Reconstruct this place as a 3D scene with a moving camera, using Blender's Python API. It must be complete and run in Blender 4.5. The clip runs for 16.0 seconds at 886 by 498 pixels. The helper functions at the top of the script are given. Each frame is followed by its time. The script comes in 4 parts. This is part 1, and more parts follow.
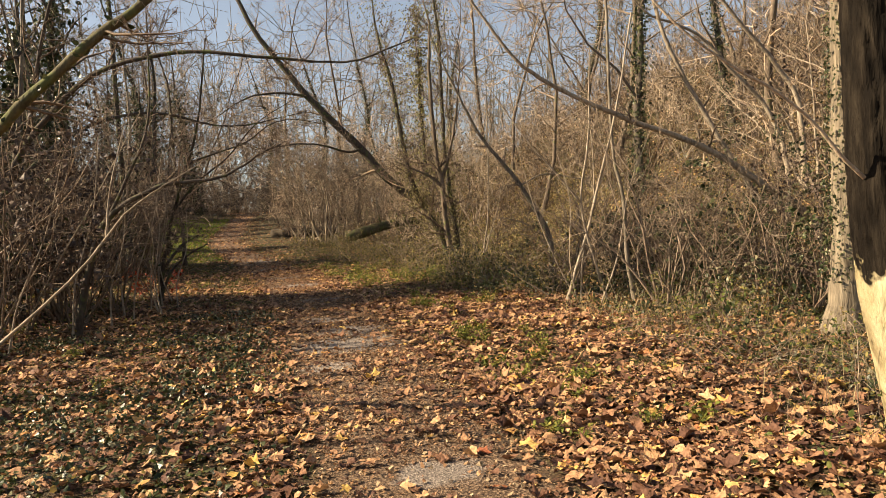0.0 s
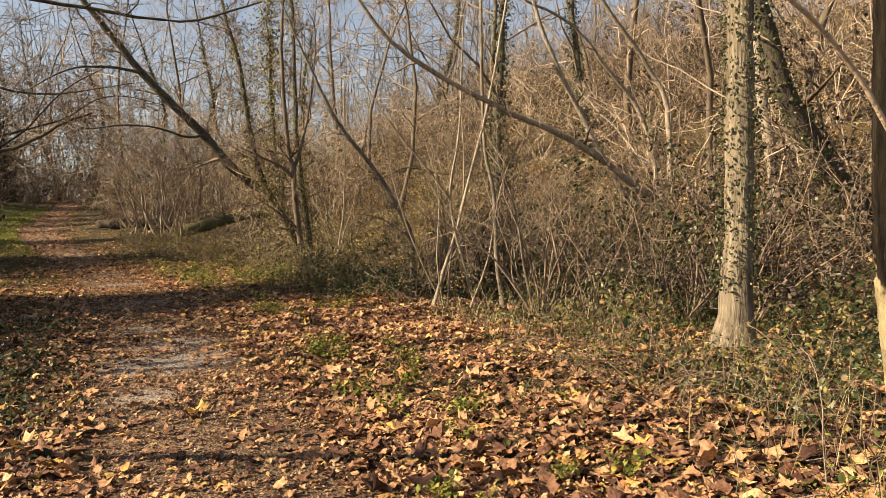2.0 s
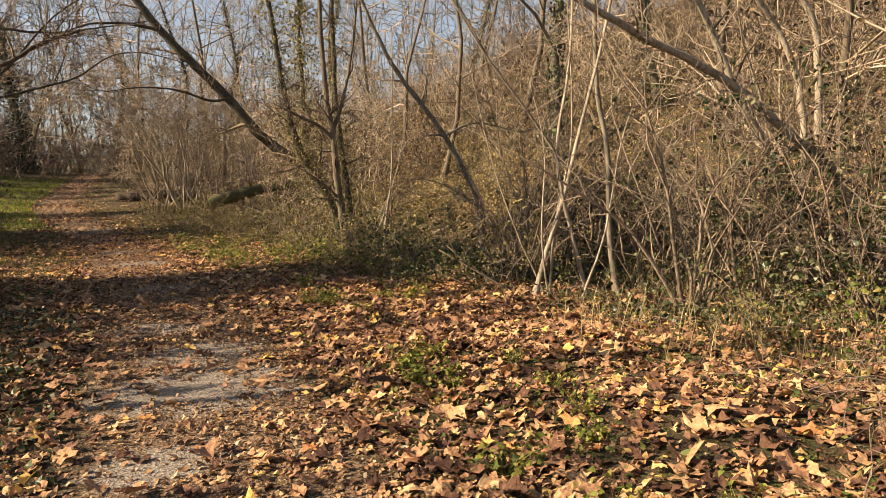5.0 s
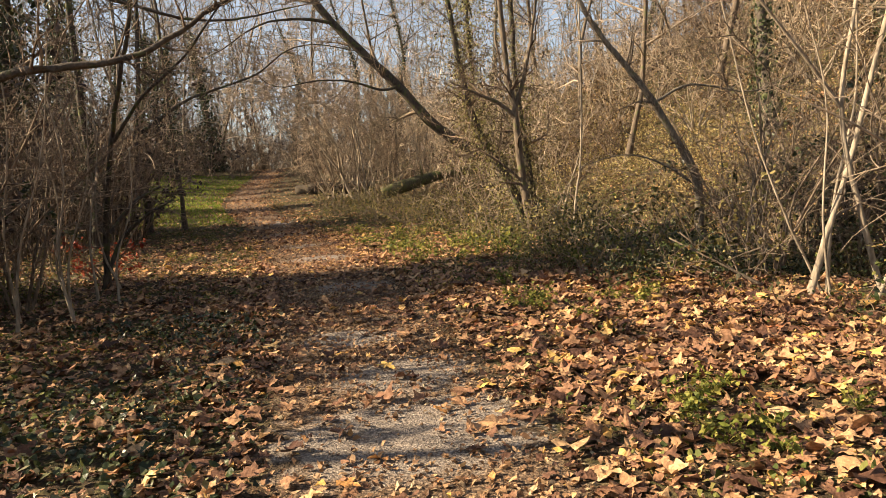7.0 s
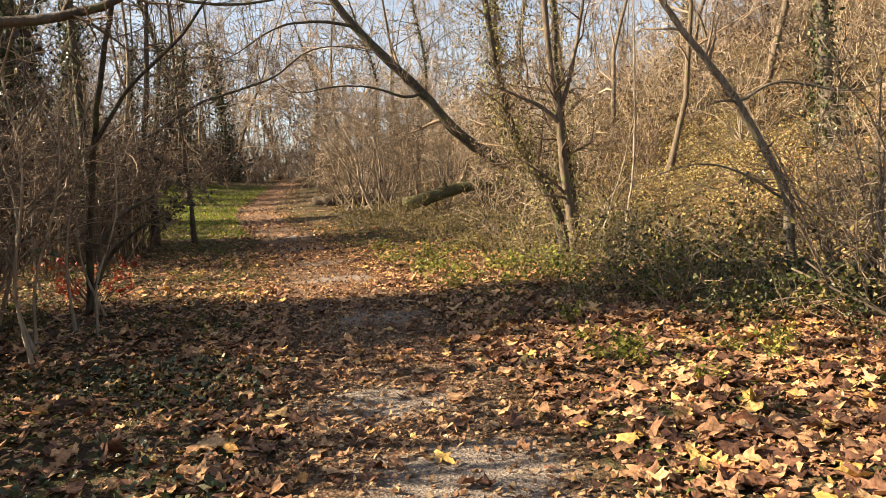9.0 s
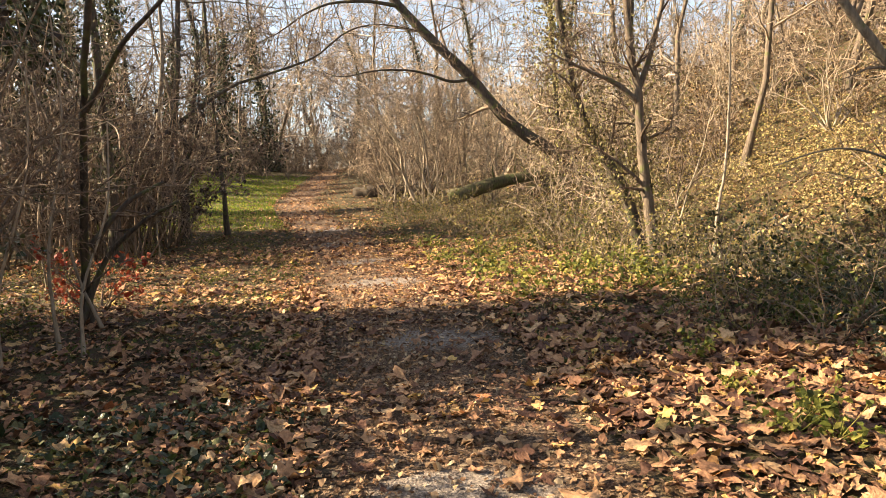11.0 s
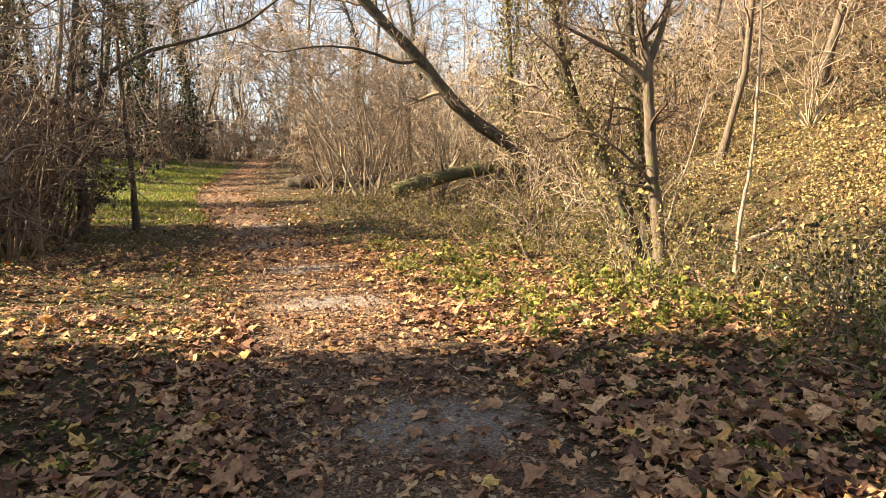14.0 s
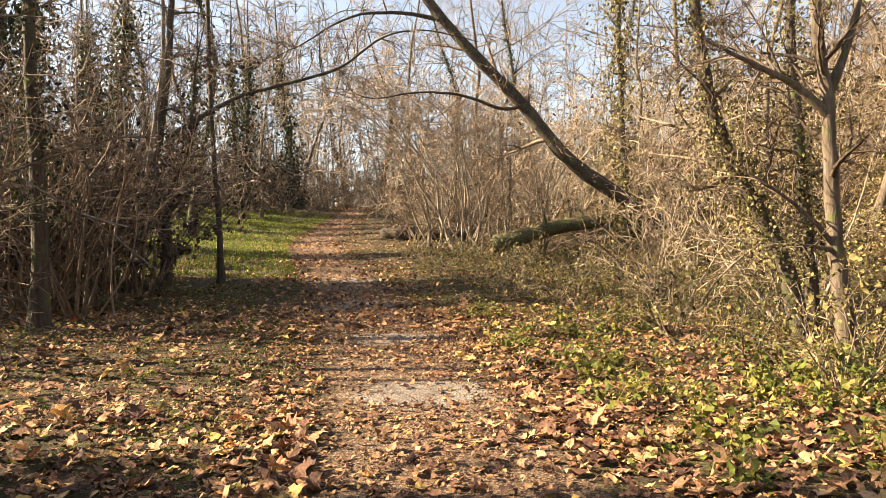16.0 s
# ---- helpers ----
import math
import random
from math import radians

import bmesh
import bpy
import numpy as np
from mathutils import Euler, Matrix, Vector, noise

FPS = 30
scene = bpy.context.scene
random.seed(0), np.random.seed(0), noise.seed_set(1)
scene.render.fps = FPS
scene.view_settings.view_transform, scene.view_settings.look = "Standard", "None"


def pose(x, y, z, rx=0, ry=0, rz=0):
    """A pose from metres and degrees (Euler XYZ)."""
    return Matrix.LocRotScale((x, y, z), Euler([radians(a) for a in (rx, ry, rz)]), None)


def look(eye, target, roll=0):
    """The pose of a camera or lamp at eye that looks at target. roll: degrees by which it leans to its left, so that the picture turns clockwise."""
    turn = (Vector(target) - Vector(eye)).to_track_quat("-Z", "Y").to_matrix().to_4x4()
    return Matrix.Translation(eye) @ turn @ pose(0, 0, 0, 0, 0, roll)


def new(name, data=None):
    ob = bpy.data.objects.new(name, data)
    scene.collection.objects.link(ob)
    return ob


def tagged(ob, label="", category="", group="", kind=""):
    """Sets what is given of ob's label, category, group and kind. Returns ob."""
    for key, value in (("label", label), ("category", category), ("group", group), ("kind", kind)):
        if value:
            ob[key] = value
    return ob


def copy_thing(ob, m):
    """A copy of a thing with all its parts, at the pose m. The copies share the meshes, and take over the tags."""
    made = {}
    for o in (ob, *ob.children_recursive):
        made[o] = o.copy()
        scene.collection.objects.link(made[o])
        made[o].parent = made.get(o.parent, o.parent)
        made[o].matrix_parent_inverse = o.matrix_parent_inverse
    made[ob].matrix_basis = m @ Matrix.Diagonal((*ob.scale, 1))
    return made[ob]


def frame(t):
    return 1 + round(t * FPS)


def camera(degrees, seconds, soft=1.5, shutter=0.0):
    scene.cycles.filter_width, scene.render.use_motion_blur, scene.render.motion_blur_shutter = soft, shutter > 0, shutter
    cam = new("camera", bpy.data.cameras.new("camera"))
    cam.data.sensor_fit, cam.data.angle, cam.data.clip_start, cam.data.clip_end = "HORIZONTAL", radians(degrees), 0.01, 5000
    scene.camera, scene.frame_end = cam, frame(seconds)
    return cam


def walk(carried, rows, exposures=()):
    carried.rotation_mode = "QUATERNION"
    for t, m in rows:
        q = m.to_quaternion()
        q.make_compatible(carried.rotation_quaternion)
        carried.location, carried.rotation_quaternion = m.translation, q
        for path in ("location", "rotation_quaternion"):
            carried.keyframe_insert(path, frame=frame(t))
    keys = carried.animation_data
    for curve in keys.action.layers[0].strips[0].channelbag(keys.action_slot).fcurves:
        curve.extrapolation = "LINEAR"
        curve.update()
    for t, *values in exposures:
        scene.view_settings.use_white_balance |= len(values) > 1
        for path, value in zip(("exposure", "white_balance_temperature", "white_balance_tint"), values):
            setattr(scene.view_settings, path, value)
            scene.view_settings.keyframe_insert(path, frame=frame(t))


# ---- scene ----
cam = camera(64.0, 16.0, soft=0.5)
PATH = [
    (0, (-0.843, -3.472, 1.648), (-0.375, -1.53, 1.553), -3.1),
    (0.5, (-0.857, -3.135, 1.644), (-0.281, -1.223, 1.532), -2.8),
    (1, (-0.777, -2.771, 1.629), (-0.087, -0.898, 1.509), -2.2),
    (1.5, (-0.691, -2.422, 1.615), (0.096, -0.587, 1.501), -1.6),
    (2, (-0.533, -2.107, 1.604), (0.328, -0.306, 1.487), -1.3),
    (2.5, (-0.437, -1.772, 1.597), (0.467, 0.007, 1.47), -1.3),
    (3, (-0.396, -1.311, 1.579), (0.532, 0.455, 1.444), -1.5),
    (3.2, (-0.369, -1.108, 1.583), (0.564, 0.656, 1.44), -1.6),
    (5.3, (-0.298, 0.899, 1.429), (0.441, 2.747, 1.228), -1.7),
    (5.5, (-0.299, 1.045, 1.42), (0.387, 2.912, 1.213), -1.9),
    (6, (-0.359, 1.483, 1.412), (0.171, 3.399, 1.195), -2.5),
    (6.5, (-0.351, 1.853, 1.392), (0.078, 3.794, 1.177), -3.3),
    (7, (-0.355, 2.251, 1.388), (0.01, 4.207, 1.18), -4.0),
    (7.5, (-0.409, 2.632, 1.379), (-0.064, 4.592, 1.178), -4.2),
    (8, (-0.403, 3.067, 1.377), (-0.07, 5.029, 1.186), -4.0),
    (8.5, (-0.464, 3.492, 1.368), (-0.129, 5.456, 1.189), -3.6),
    (9, (-0.389, 3.915, 1.38), (-0.064, 5.881, 1.21), -3.4),
    (9.5, (-0.366, 4.341, 1.364), (-0.065, 6.312, 1.205), -3.3),
    (10, (-0.35, 4.797, 1.353), (-0.089, 6.773, 1.19), -3.5),
    (10.2, (-0.349, 4.973, 1.356), (-0.113, 6.953, 1.193), -3.5),
    (12.3, (-0.563, 6.636, 1.328), (-0.344, 8.611, 1.096), -2.3),
    (12.5, (-0.561, 6.792, 1.337), (-0.33, 8.765, 1.103), -2.3),
    (13, (-0.568, 7.215, 1.314), (-0.266, 9.177, 1.068), -2.0),
    (13.5, (-0.552, 7.649, 1.329), (-0.221, 9.608, 1.104), -1.4),
    (14, (-0.59, 8.046, 1.337), (-0.183, 9.992, 1.126), -1.5),
    (14.5, (-0.533, 8.441, 1.333), (0.009, 10.355, 1.129), -1.8),
    (15, (-0.485, 8.868, 1.334), (0.073, 10.779, 1.137), -1.8),
    (15.5, (-0.506, 9.358, 1.357), (-0.114, 11.312, 1.194), -1.3),
    (16, (-0.501, 9.77, 1.372), (-0.35, 11.763, 1.31), -0.8),
]
walk(cam, [(t, look(eye, target, roll)) for t, eye, target, roll in PATH],
     [(0, 1.5), (3, 1.47), (7, 1.72), (10, 2.22), (13, 2.46), (14.5, 2.45), (16, 2.3)])

# ---- light ----
SUN_EL, SUN_AZ = radians(31), math.atan2(-1.0, 0.17)
world = bpy.data.worlds.new("sky")
scene.world = world
world.use_nodes = True
wn = world.node_tree.nodes
sky = wn.new("ShaderNodeTexSky")
sky.sky_type, sky.sun_disc = "NISHITA", False
sky.sun_elevation, sky.sun_rotation = SUN_EL, SUN_AZ
sky.dust_density = 1.0
hazy = wn.new("ShaderNodeHueSaturation")
hazy.inputs["Saturation"].default_value, hazy.inputs["Value"].default_value = 0.6, 1.0
world.node_tree.links.new(sky.outputs[0], hazy.inputs["Color"])
world.node_tree.links.new(hazy.outputs[0], wn["Background"].inputs[0])
wn["Background"].inputs[1].default_value = 0.052
sun_data = bpy.data.lights.new("sun", "SUN")
sun_data.energy, sun_data.angle, sun_data.color = 5.0, radians(0.5), (1.0, 0.80, 0.55)
sun = new("sun", sun_data)
toward = Vector((math.sin(SUN_AZ) * math.cos(SUN_EL), math.cos(SUN_AZ) * math.cos(SUN_EL), math.sin(SUN_EL)))
sun.matrix_world = look(toward * 200, (0, 0, 0))

# ---- materials ----


def ramp(nt, fac, stops):
    r = nt.nodes.new("ShaderNodeValToRGB")
    e = r.color_ramp.elements
    while len(e) < len(stops):
        e.new(0.5)
    for el, (p, c) in zip(e, stops):
        el.position, el.color = p, (*c, 1)
    nt.links.new(fac, r.inputs[0])
    return r.outputs[0]


def noise_node(nt, scale, detail=4.0, coord="Object", stretch=None, rough=0.6):
    tc = nt.nodes.new("ShaderNodeTexCoord")
    n = nt.nodes.new("ShaderNodeTexNoise")
    n.inputs["Scale"].default_value, n.inputs["Detail"].default_value = scale, detail
    n.inputs["Roughness"].default_value = rough
    src = tc.outputs[coord]
    if stretch:
        mp = nt.nodes.new("ShaderNodeMapping")
        mp.inputs["Scale"].default_value = stretch
        nt.links.new(src, mp.inputs[0])
        src = mp.outputs[0]
    nt.links.new(src, n.inputs["Vector"])
    return n.outputs["Fac"]


def mix(nt, fac, a, b, mode="MIX"):
    m = nt.nodes.new("ShaderNodeMix")
    m.data_type, m.blend_type = "RGBA", mode
    for sock, v in ((m.inputs[0], fac), (m.inputs[6], a), (m.inputs[7], b)):
        if isinstance(v, (int, float)):
            sock.default_value = v
        elif isinstance(v, tuple):
            sock.default_value = (*v, 1)
        else:
            nt.links.new(v, sock)
    return m.outputs[2]


def bump(nt, height, strength, distance):
    b = nt.nodes.new("ShaderNodeBump")
    b.inputs["Strength"].default_value, b.inputs["Distance"].default_value = strength, distance
    nt.links.new(height, b.inputs["Height"])
    return b.outputs[0]


def material(name, rough=0.9):
    m = bpy.data.materials.new(name)
    m.use_nodes = True
    b = m.node_tree.nodes["Principled BSDF"]
    b.inputs["Roughness"].default_value = rough
    b.inputs["Specular IOR Level"].default_value = 0.25
    return m, m.node_tree, b


def bark(name, dark, mid, light, scale=6.0, stretch=(1, 1, 0.2), moss=0.0, depth=0.02, vary=False):
    m, nt, b = material(name)
    n = noise_node(nt, scale * 4, 6, stretch=stretch)
    col = ramp(nt, n, [(0.3, dark), (0.5, mid), (0.72, light)])
    patch = noise_node(nt, scale * 0.35, 3)
    col = mix(nt, ramp(nt, patch, [(0.35, (0, 0, 0)), (0.7, (0.6, 0.6, 0.6))]), col, light)
    if moss:
        mk = noise_node(nt, scale * 0.8, 5)
        col = mix(nt, ramp(nt, mk, [(0.62 - moss, (0, 0, 0)), (0.75 - moss, (0.8, 0.8, 0.8))]), col, (0.10, 0.115, 0.035))
    if vary:
        g, oi = nt.nodes.new("ShaderNodeNewGeometry"), nt.nodes.new("ShaderNodeObjectInfo")
        col = mix(nt, 0.8, col, ramp(nt, g.outputs["Random Per Island"], [(0.0, (0.4, 0.37, 0.36)), (0.6, (0.95, 0.9, 0.85)), (1.0, (1.35, 1.3, 1.2))]), "MULTIPLY")
        col = mix(nt, 0.8, col, ramp(nt, oi.outputs["Random"], [(0.0, (0.55, 0.5, 0.48)), (1.0, (1.25, 1.2, 1.15))]), "MULTIPLY")
    nt.links.new(col, b.inputs["Base Color"])
    nt.links.new(bump(nt, n, 0.9, depth), b.inputs["Normal"])
    return m


def leafy(name, stops, scale=30, rough=0.65, through_light=0.12, mottle=0.55, crinkle=0.5):
    m, nt, b = material(name, rough)
    g = nt.nodes.new("ShaderNodeNewGeometry")
    oi = nt.nodes.new("ShaderNodeObjectInfo")
    add = nt.nodes.new("ShaderNodeMath")
    add.operation = "ADD"
    nt.links.new(g.outputs["Random Per Island"], add.inputs[0])
    nt.links.new(oi.outputs["Random"], add.inputs[1])
    fr = nt.nodes.new("ShaderNodeMath")
    fr.operation = "FRACT"
    nt.links.new(add.outputs[0], fr.inputs[0])
    col = ramp(nt, fr.outputs[0], stops)
    n = noise_node(nt, scale, 4)
    col = mix(nt, mottle, col, ramp(nt, n, [(0.34, (0.3, 0.27, 0.25)), (0.64, (1.1, 1.1, 1.1))]), "MULTIPLY")
    nt.links.new(col, b.inputs["Base Color"])
    nt.links.new(bump(nt, n, crinkle, 0.012), b.inputs["Normal"])
    tr = nt.nodes.new("ShaderNodeBsdfTranslucent")
    nt.links.new(col, tr.inputs["Color"])
    ms = nt.nodes.new("ShaderNodeMixShader")
    ms.inputs[0].default_value = through_light
    nt.links.new(b.outputs[0], ms.inputs[1])
    nt.links.new(tr.outputs[0], ms.inputs[2])
    nt.links.new(ms.outputs[0], nt.nodes["Material Output"].inputs["Surface"])
    return m


BARK_GREY = bark("bark_grey", (0.05, 0.04, 0.03), (0.14, 0.115, 0.085), (0.27, 0.23, 0.175), moss=0.06)
BARK_DARK = bark("bark_dark", (0.02, 0.016, 0.012), (0.055, 0.044, 0.034), (0.115, 0.093, 0.072), moss=0.10)
BARK_BROWN = bark("bark_brown", (0.03, 0.022, 0.016), (0.09, 0.068, 0.048), (0.20, 0.155, 0.11), moss=0.06)
BARK_TAN = bark("bark_tan", (0.09, 0.07, 0.048), (0.24, 0.195, 0.14), (0.40, 0.335, 0.25))
def plane_bark():
    """Furrowed bark above with shade put into its dark colour, flaked away to pale wood below an uneven edge."""
    m, nt, b = material("plane_tree_bark")
    b.inputs["Specular IOR Level"].default_value = 0.05
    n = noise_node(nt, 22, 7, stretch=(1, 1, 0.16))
    # near-black: the shade on the upper trunk is painted into the bark
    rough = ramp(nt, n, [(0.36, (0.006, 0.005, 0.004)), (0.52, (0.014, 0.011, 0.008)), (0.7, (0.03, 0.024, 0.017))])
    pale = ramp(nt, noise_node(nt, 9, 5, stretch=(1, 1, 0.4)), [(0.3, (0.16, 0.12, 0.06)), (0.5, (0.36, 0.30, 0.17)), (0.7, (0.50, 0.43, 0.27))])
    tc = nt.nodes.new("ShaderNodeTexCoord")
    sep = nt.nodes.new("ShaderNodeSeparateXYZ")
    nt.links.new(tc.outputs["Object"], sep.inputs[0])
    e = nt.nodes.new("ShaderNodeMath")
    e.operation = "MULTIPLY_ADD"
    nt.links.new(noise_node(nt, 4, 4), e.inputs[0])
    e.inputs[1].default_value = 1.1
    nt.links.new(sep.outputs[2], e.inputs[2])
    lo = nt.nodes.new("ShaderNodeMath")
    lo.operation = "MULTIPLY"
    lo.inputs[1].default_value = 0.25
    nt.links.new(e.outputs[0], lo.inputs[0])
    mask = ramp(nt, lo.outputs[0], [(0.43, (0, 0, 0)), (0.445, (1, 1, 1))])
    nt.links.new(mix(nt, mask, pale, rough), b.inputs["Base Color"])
    nt.links.new(bump(nt, n, 0.9, 0.04), b.inputs["Normal"])
    return m


PLANE_BARK = plane_bark()
PLATE_BARK = bark("bark_plate", (0.015, 0.011, 0.008), (0.045, 0.035, 0.024), (0.10, 0.078, 0.054), stretch=(1, 1, 0.3))
BARK_ROUGH = bark("bark_furrowed", (0.03, 0.024, 0.017), (0.13, 0.105, 0.072), (0.29, 0.24, 0.165), scale=5, stretch=(1, 1, 0.13), depth=0.05)
TWIG = bark("twig_bark", (0.05, 0.037, 0.028), (0.155, 0.122, 0.09), (0.34, 0.275, 0.205), scale=10, vary=True)
TWIG_TAN = bark("twig_tan", (0.06, 0.047, 0.034), (0.18, 0.147, 0.112), (0.37, 0.315, 0.245), scale=10, vary=True)
MOSS_DARK = bark("bark_dark_mossy", (0.02, 0.017, 0.011), (0.07, 0.06, 0.034), (0.16, 0.14, 0.075), moss=0.14)
TWIG_PALE = bark("twig_pale", (0.17, 0.135, 0.095), (0.39, 0.325, 0.245), (0.58, 0.50, 0.385), scale=10, vary=True)
PLANE_LEAF = leafy("fallen_plane_leaf", [(0.0, (0.070, 0.033, 0.022)), (0.28, (0.200, 0.100, 0.059)), (0.52, (0.384, 0.208, 0.112)), (0.74, (0.546, 0.315, 0.158)),
                                         (0.90, (0.680, 0.437, 0.224)), (0.95, (0.680, 0.448, 0.122)), (1.0, (0.446, 0.157, 0.076))], scale=42, mottle=0.65, crinkle=1.0)
CRUMB = leafy("leaf_crumb", [(0.0, (0.12, 0.065, 0.035)), (0.4, (0.27, 0.15, 0.075)), (0.75, (0.40, 0.25, 0.13)), (1.0, (0.46, 0.36, 0.22))])
HERB = leafy("herb_leaf", [(0.0, (0.035, 0.05, 0.012)), (0.35, (0.10, 0.125, 0.025)), (0.65, (0.19, 0.18, 0.045)), (0.85, (0.32, 0.24, 0.08)), (1.0, (0.42, 0.26, 0.11))], through_light=0.25)
IVY = leafy("ivy_leaf", [(0.0, (0.018, 0.026, 0.01)), (0.5, (0.045, 0.06, 0.02)), (0.85, (0.13, 0.13, 0.06)), (1.0, (0.30, 0.27, 0.16))], rough=0.3, through_light=0.12)
VINE = leafy("old_vine_leaf", [(0.0, (0.05, 0.045, 0.022)), (0.35, (0.16, 0.13, 0.055)), (0.7, (0.29, 0.24, 0.11)), (1.0, (0.34, 0.33, 0.10))], rough=0.45, through_light=0.15)
GOLD_LEAF = leafy("pale_shrub_leaf", [(0.0, (0.10, 0.068, 0.032)), (0.35, (0.27, 0.195, 0.085)), (0.75, (0.43, 0.33, 0.15)), (1.0, (0.40, 0.36, 0.12))], through_light=0.2)
VERGE_LEAF = leafy("verge_leaf", [(0.0, (0.03, 0.028, 0.01)), (0.35, (0.12, 0.105, 0.03)), (0.7, (0.30, 0.235, 0.085)), (1.0, (0.38, 0.33, 0.12))], through_light=0.2)
DEAD_LEAF = leafy("withered_leaf", [(0.0, (0.03, 0.022, 0.018)), (0.5, (0.09, 0.066, 0.052)), (1.0, (0.22, 0.16, 0.12))])
RED_LEAF = leafy("red_leaf", [(0.0, (0.20, 0.03, 0.015)), (0.6, (0.42, 0.09, 0.04)), (1.0, (0.5, 0.2, 0.09))])
WEED = leafy("weed_leaf", [(0.0, (0.05, 0.07, 0.014)), (0.5, (0.17, 0.19, 0.03)), (1.0, (0.40, 0.35, 0.08))], through_light=0.3)
GRASS = leafy("grass_blade", [(0.0, (0.09, 0.14, 0.015)), (0.6, (0.20, 0.27, 0.03)), (1.0, (0.38, 0.38, 0.07))], through_light=0.35)
BROWN_LEAF = leafy("brown_shrub_leaf", [(0.0, (0.05, 0.034, 0.02)), (0.4, (0.16, 0.105, 0.055)), (0.8, (0.29, 0.19, 0.095)), (1.0, (0.34, 0.26, 0.12))])
STRAW = leafy("dry_grass", [(0.0, (0.10, 0.075, 0.035)), (0.6, (0.25, 0.195, 0.095)), (1.0, (0.44, 0.36, 0.19))])


# ---- the lie of the land ----
def path_x(y):
    return np.interp(y, (8, 12, 16, 20, 24, 28, 32, 36, 40, 46, 57, 70), (0.05, -0.05, -0.35, -0.8, -1.3, -1.9, -2.6, -3.2, -3.4, -3.2, -2.75, -2.0))


def bumps(x, y):
    return 0.03 * np.sin(2.1 * x + 1.3 * y) * np.sin(1.7 * y - 0.6 * x) + 0.02 * np.sin(5.3 * x + 0.7) * np.sin(4.1 * y + 1.9 * x)


def land(x, y):
    x, y = np.asarray(x, float), np.asarray(y, float)
    along = 0.0047 * np.clip(y - 17, 0, 42) ** 1.7
    off = x - path_x(np.clip(y, -50, 60))
    side = np.clip(np.abs(off) - 0.8, 0, 1.5) / 1.5
    z = along + bumps(x, y) * (0.25 + side)
    z = z + 0.06 * side
    dip = np.exp(-((off - 7.2) / 2.0) ** 2) * -0.55 * np.clip((y - 2) / 10, 0, 1)
    up = np.maximum(off - 9.0, 0)
    hill = 17 * (1 - np.exp(-up * 0.40 / 17 - (up / 42) ** 2)) * np.clip(1.2 - (y - 30) / 60, 0.25, 1)
    left = 0.11 * np.maximum(-off - 2.5, 0) * np.clip((y - 22) / 20, 0, 1)
    return z + dip + hill + np.minimum(left, 1.5)


def axis_steps(a, b, step, reach):
    core = np.arange(a, b + step / 2, step)
    grow = [step]
    while sum(grow) < reach:
        grow.append(grow[-1] * 1.13)
    out = np.cumsum(grow)
    return np.concatenate([(a - out)[::-1], core, b + out])


def mesh_from(name, verts, faces, mat, smooth=True):
    me = bpy.data.meshes.new(name)
    verts, faces = np.asarray(verts, np.float32), np.asarray(faces, np.int32)
    n, k = faces.shape
    me.vertices.add(len(verts))
    me.vertices.foreach_set("co", verts.ravel())
    me.loops.add(n * k)
    me.loops.foreach_set("vertex_index", faces.ravel())
    me.polygons.add(n)
    me.polygons.foreach_set("loop_start", np.arange(0, n * k, k, dtype=np.int32))
    me.polygons.foreach_set("use_smooth", np.full(n, smooth))
    me.materials.append(mat)
    me.update(calc_edges=True)
    return me


def part(name, me, parent, label=""):
    ob = new(name, me)
    ob.parent = parent
    if label:
        tagged(ob, label)
    return ob


BARE = [(0.1, 0.9, 0.25), (0.12, 6.0, 0.65), (0.25, 7.2, 0.45), (-0.3, 4.6, 0.3), (-0.1, 8.5, 0.38), (0.15, 11.7, 0.45), (-0.25, 15.6, 0.5), (-0.45, 18.5, 0.5), (-0.9, 22.0, 0.6), (-1.3, 26.0, 0.6)]


def bareness(x, y):
    """1 where the path is trodden bare, fading to 0."""
    v = 0 * x
    for px, py, r in BARE:
        v = np.maximum(v, np.exp(-(((x - px) / (1.3 * r)) ** 2 + ((y - py) / r) ** 2)))
    return v


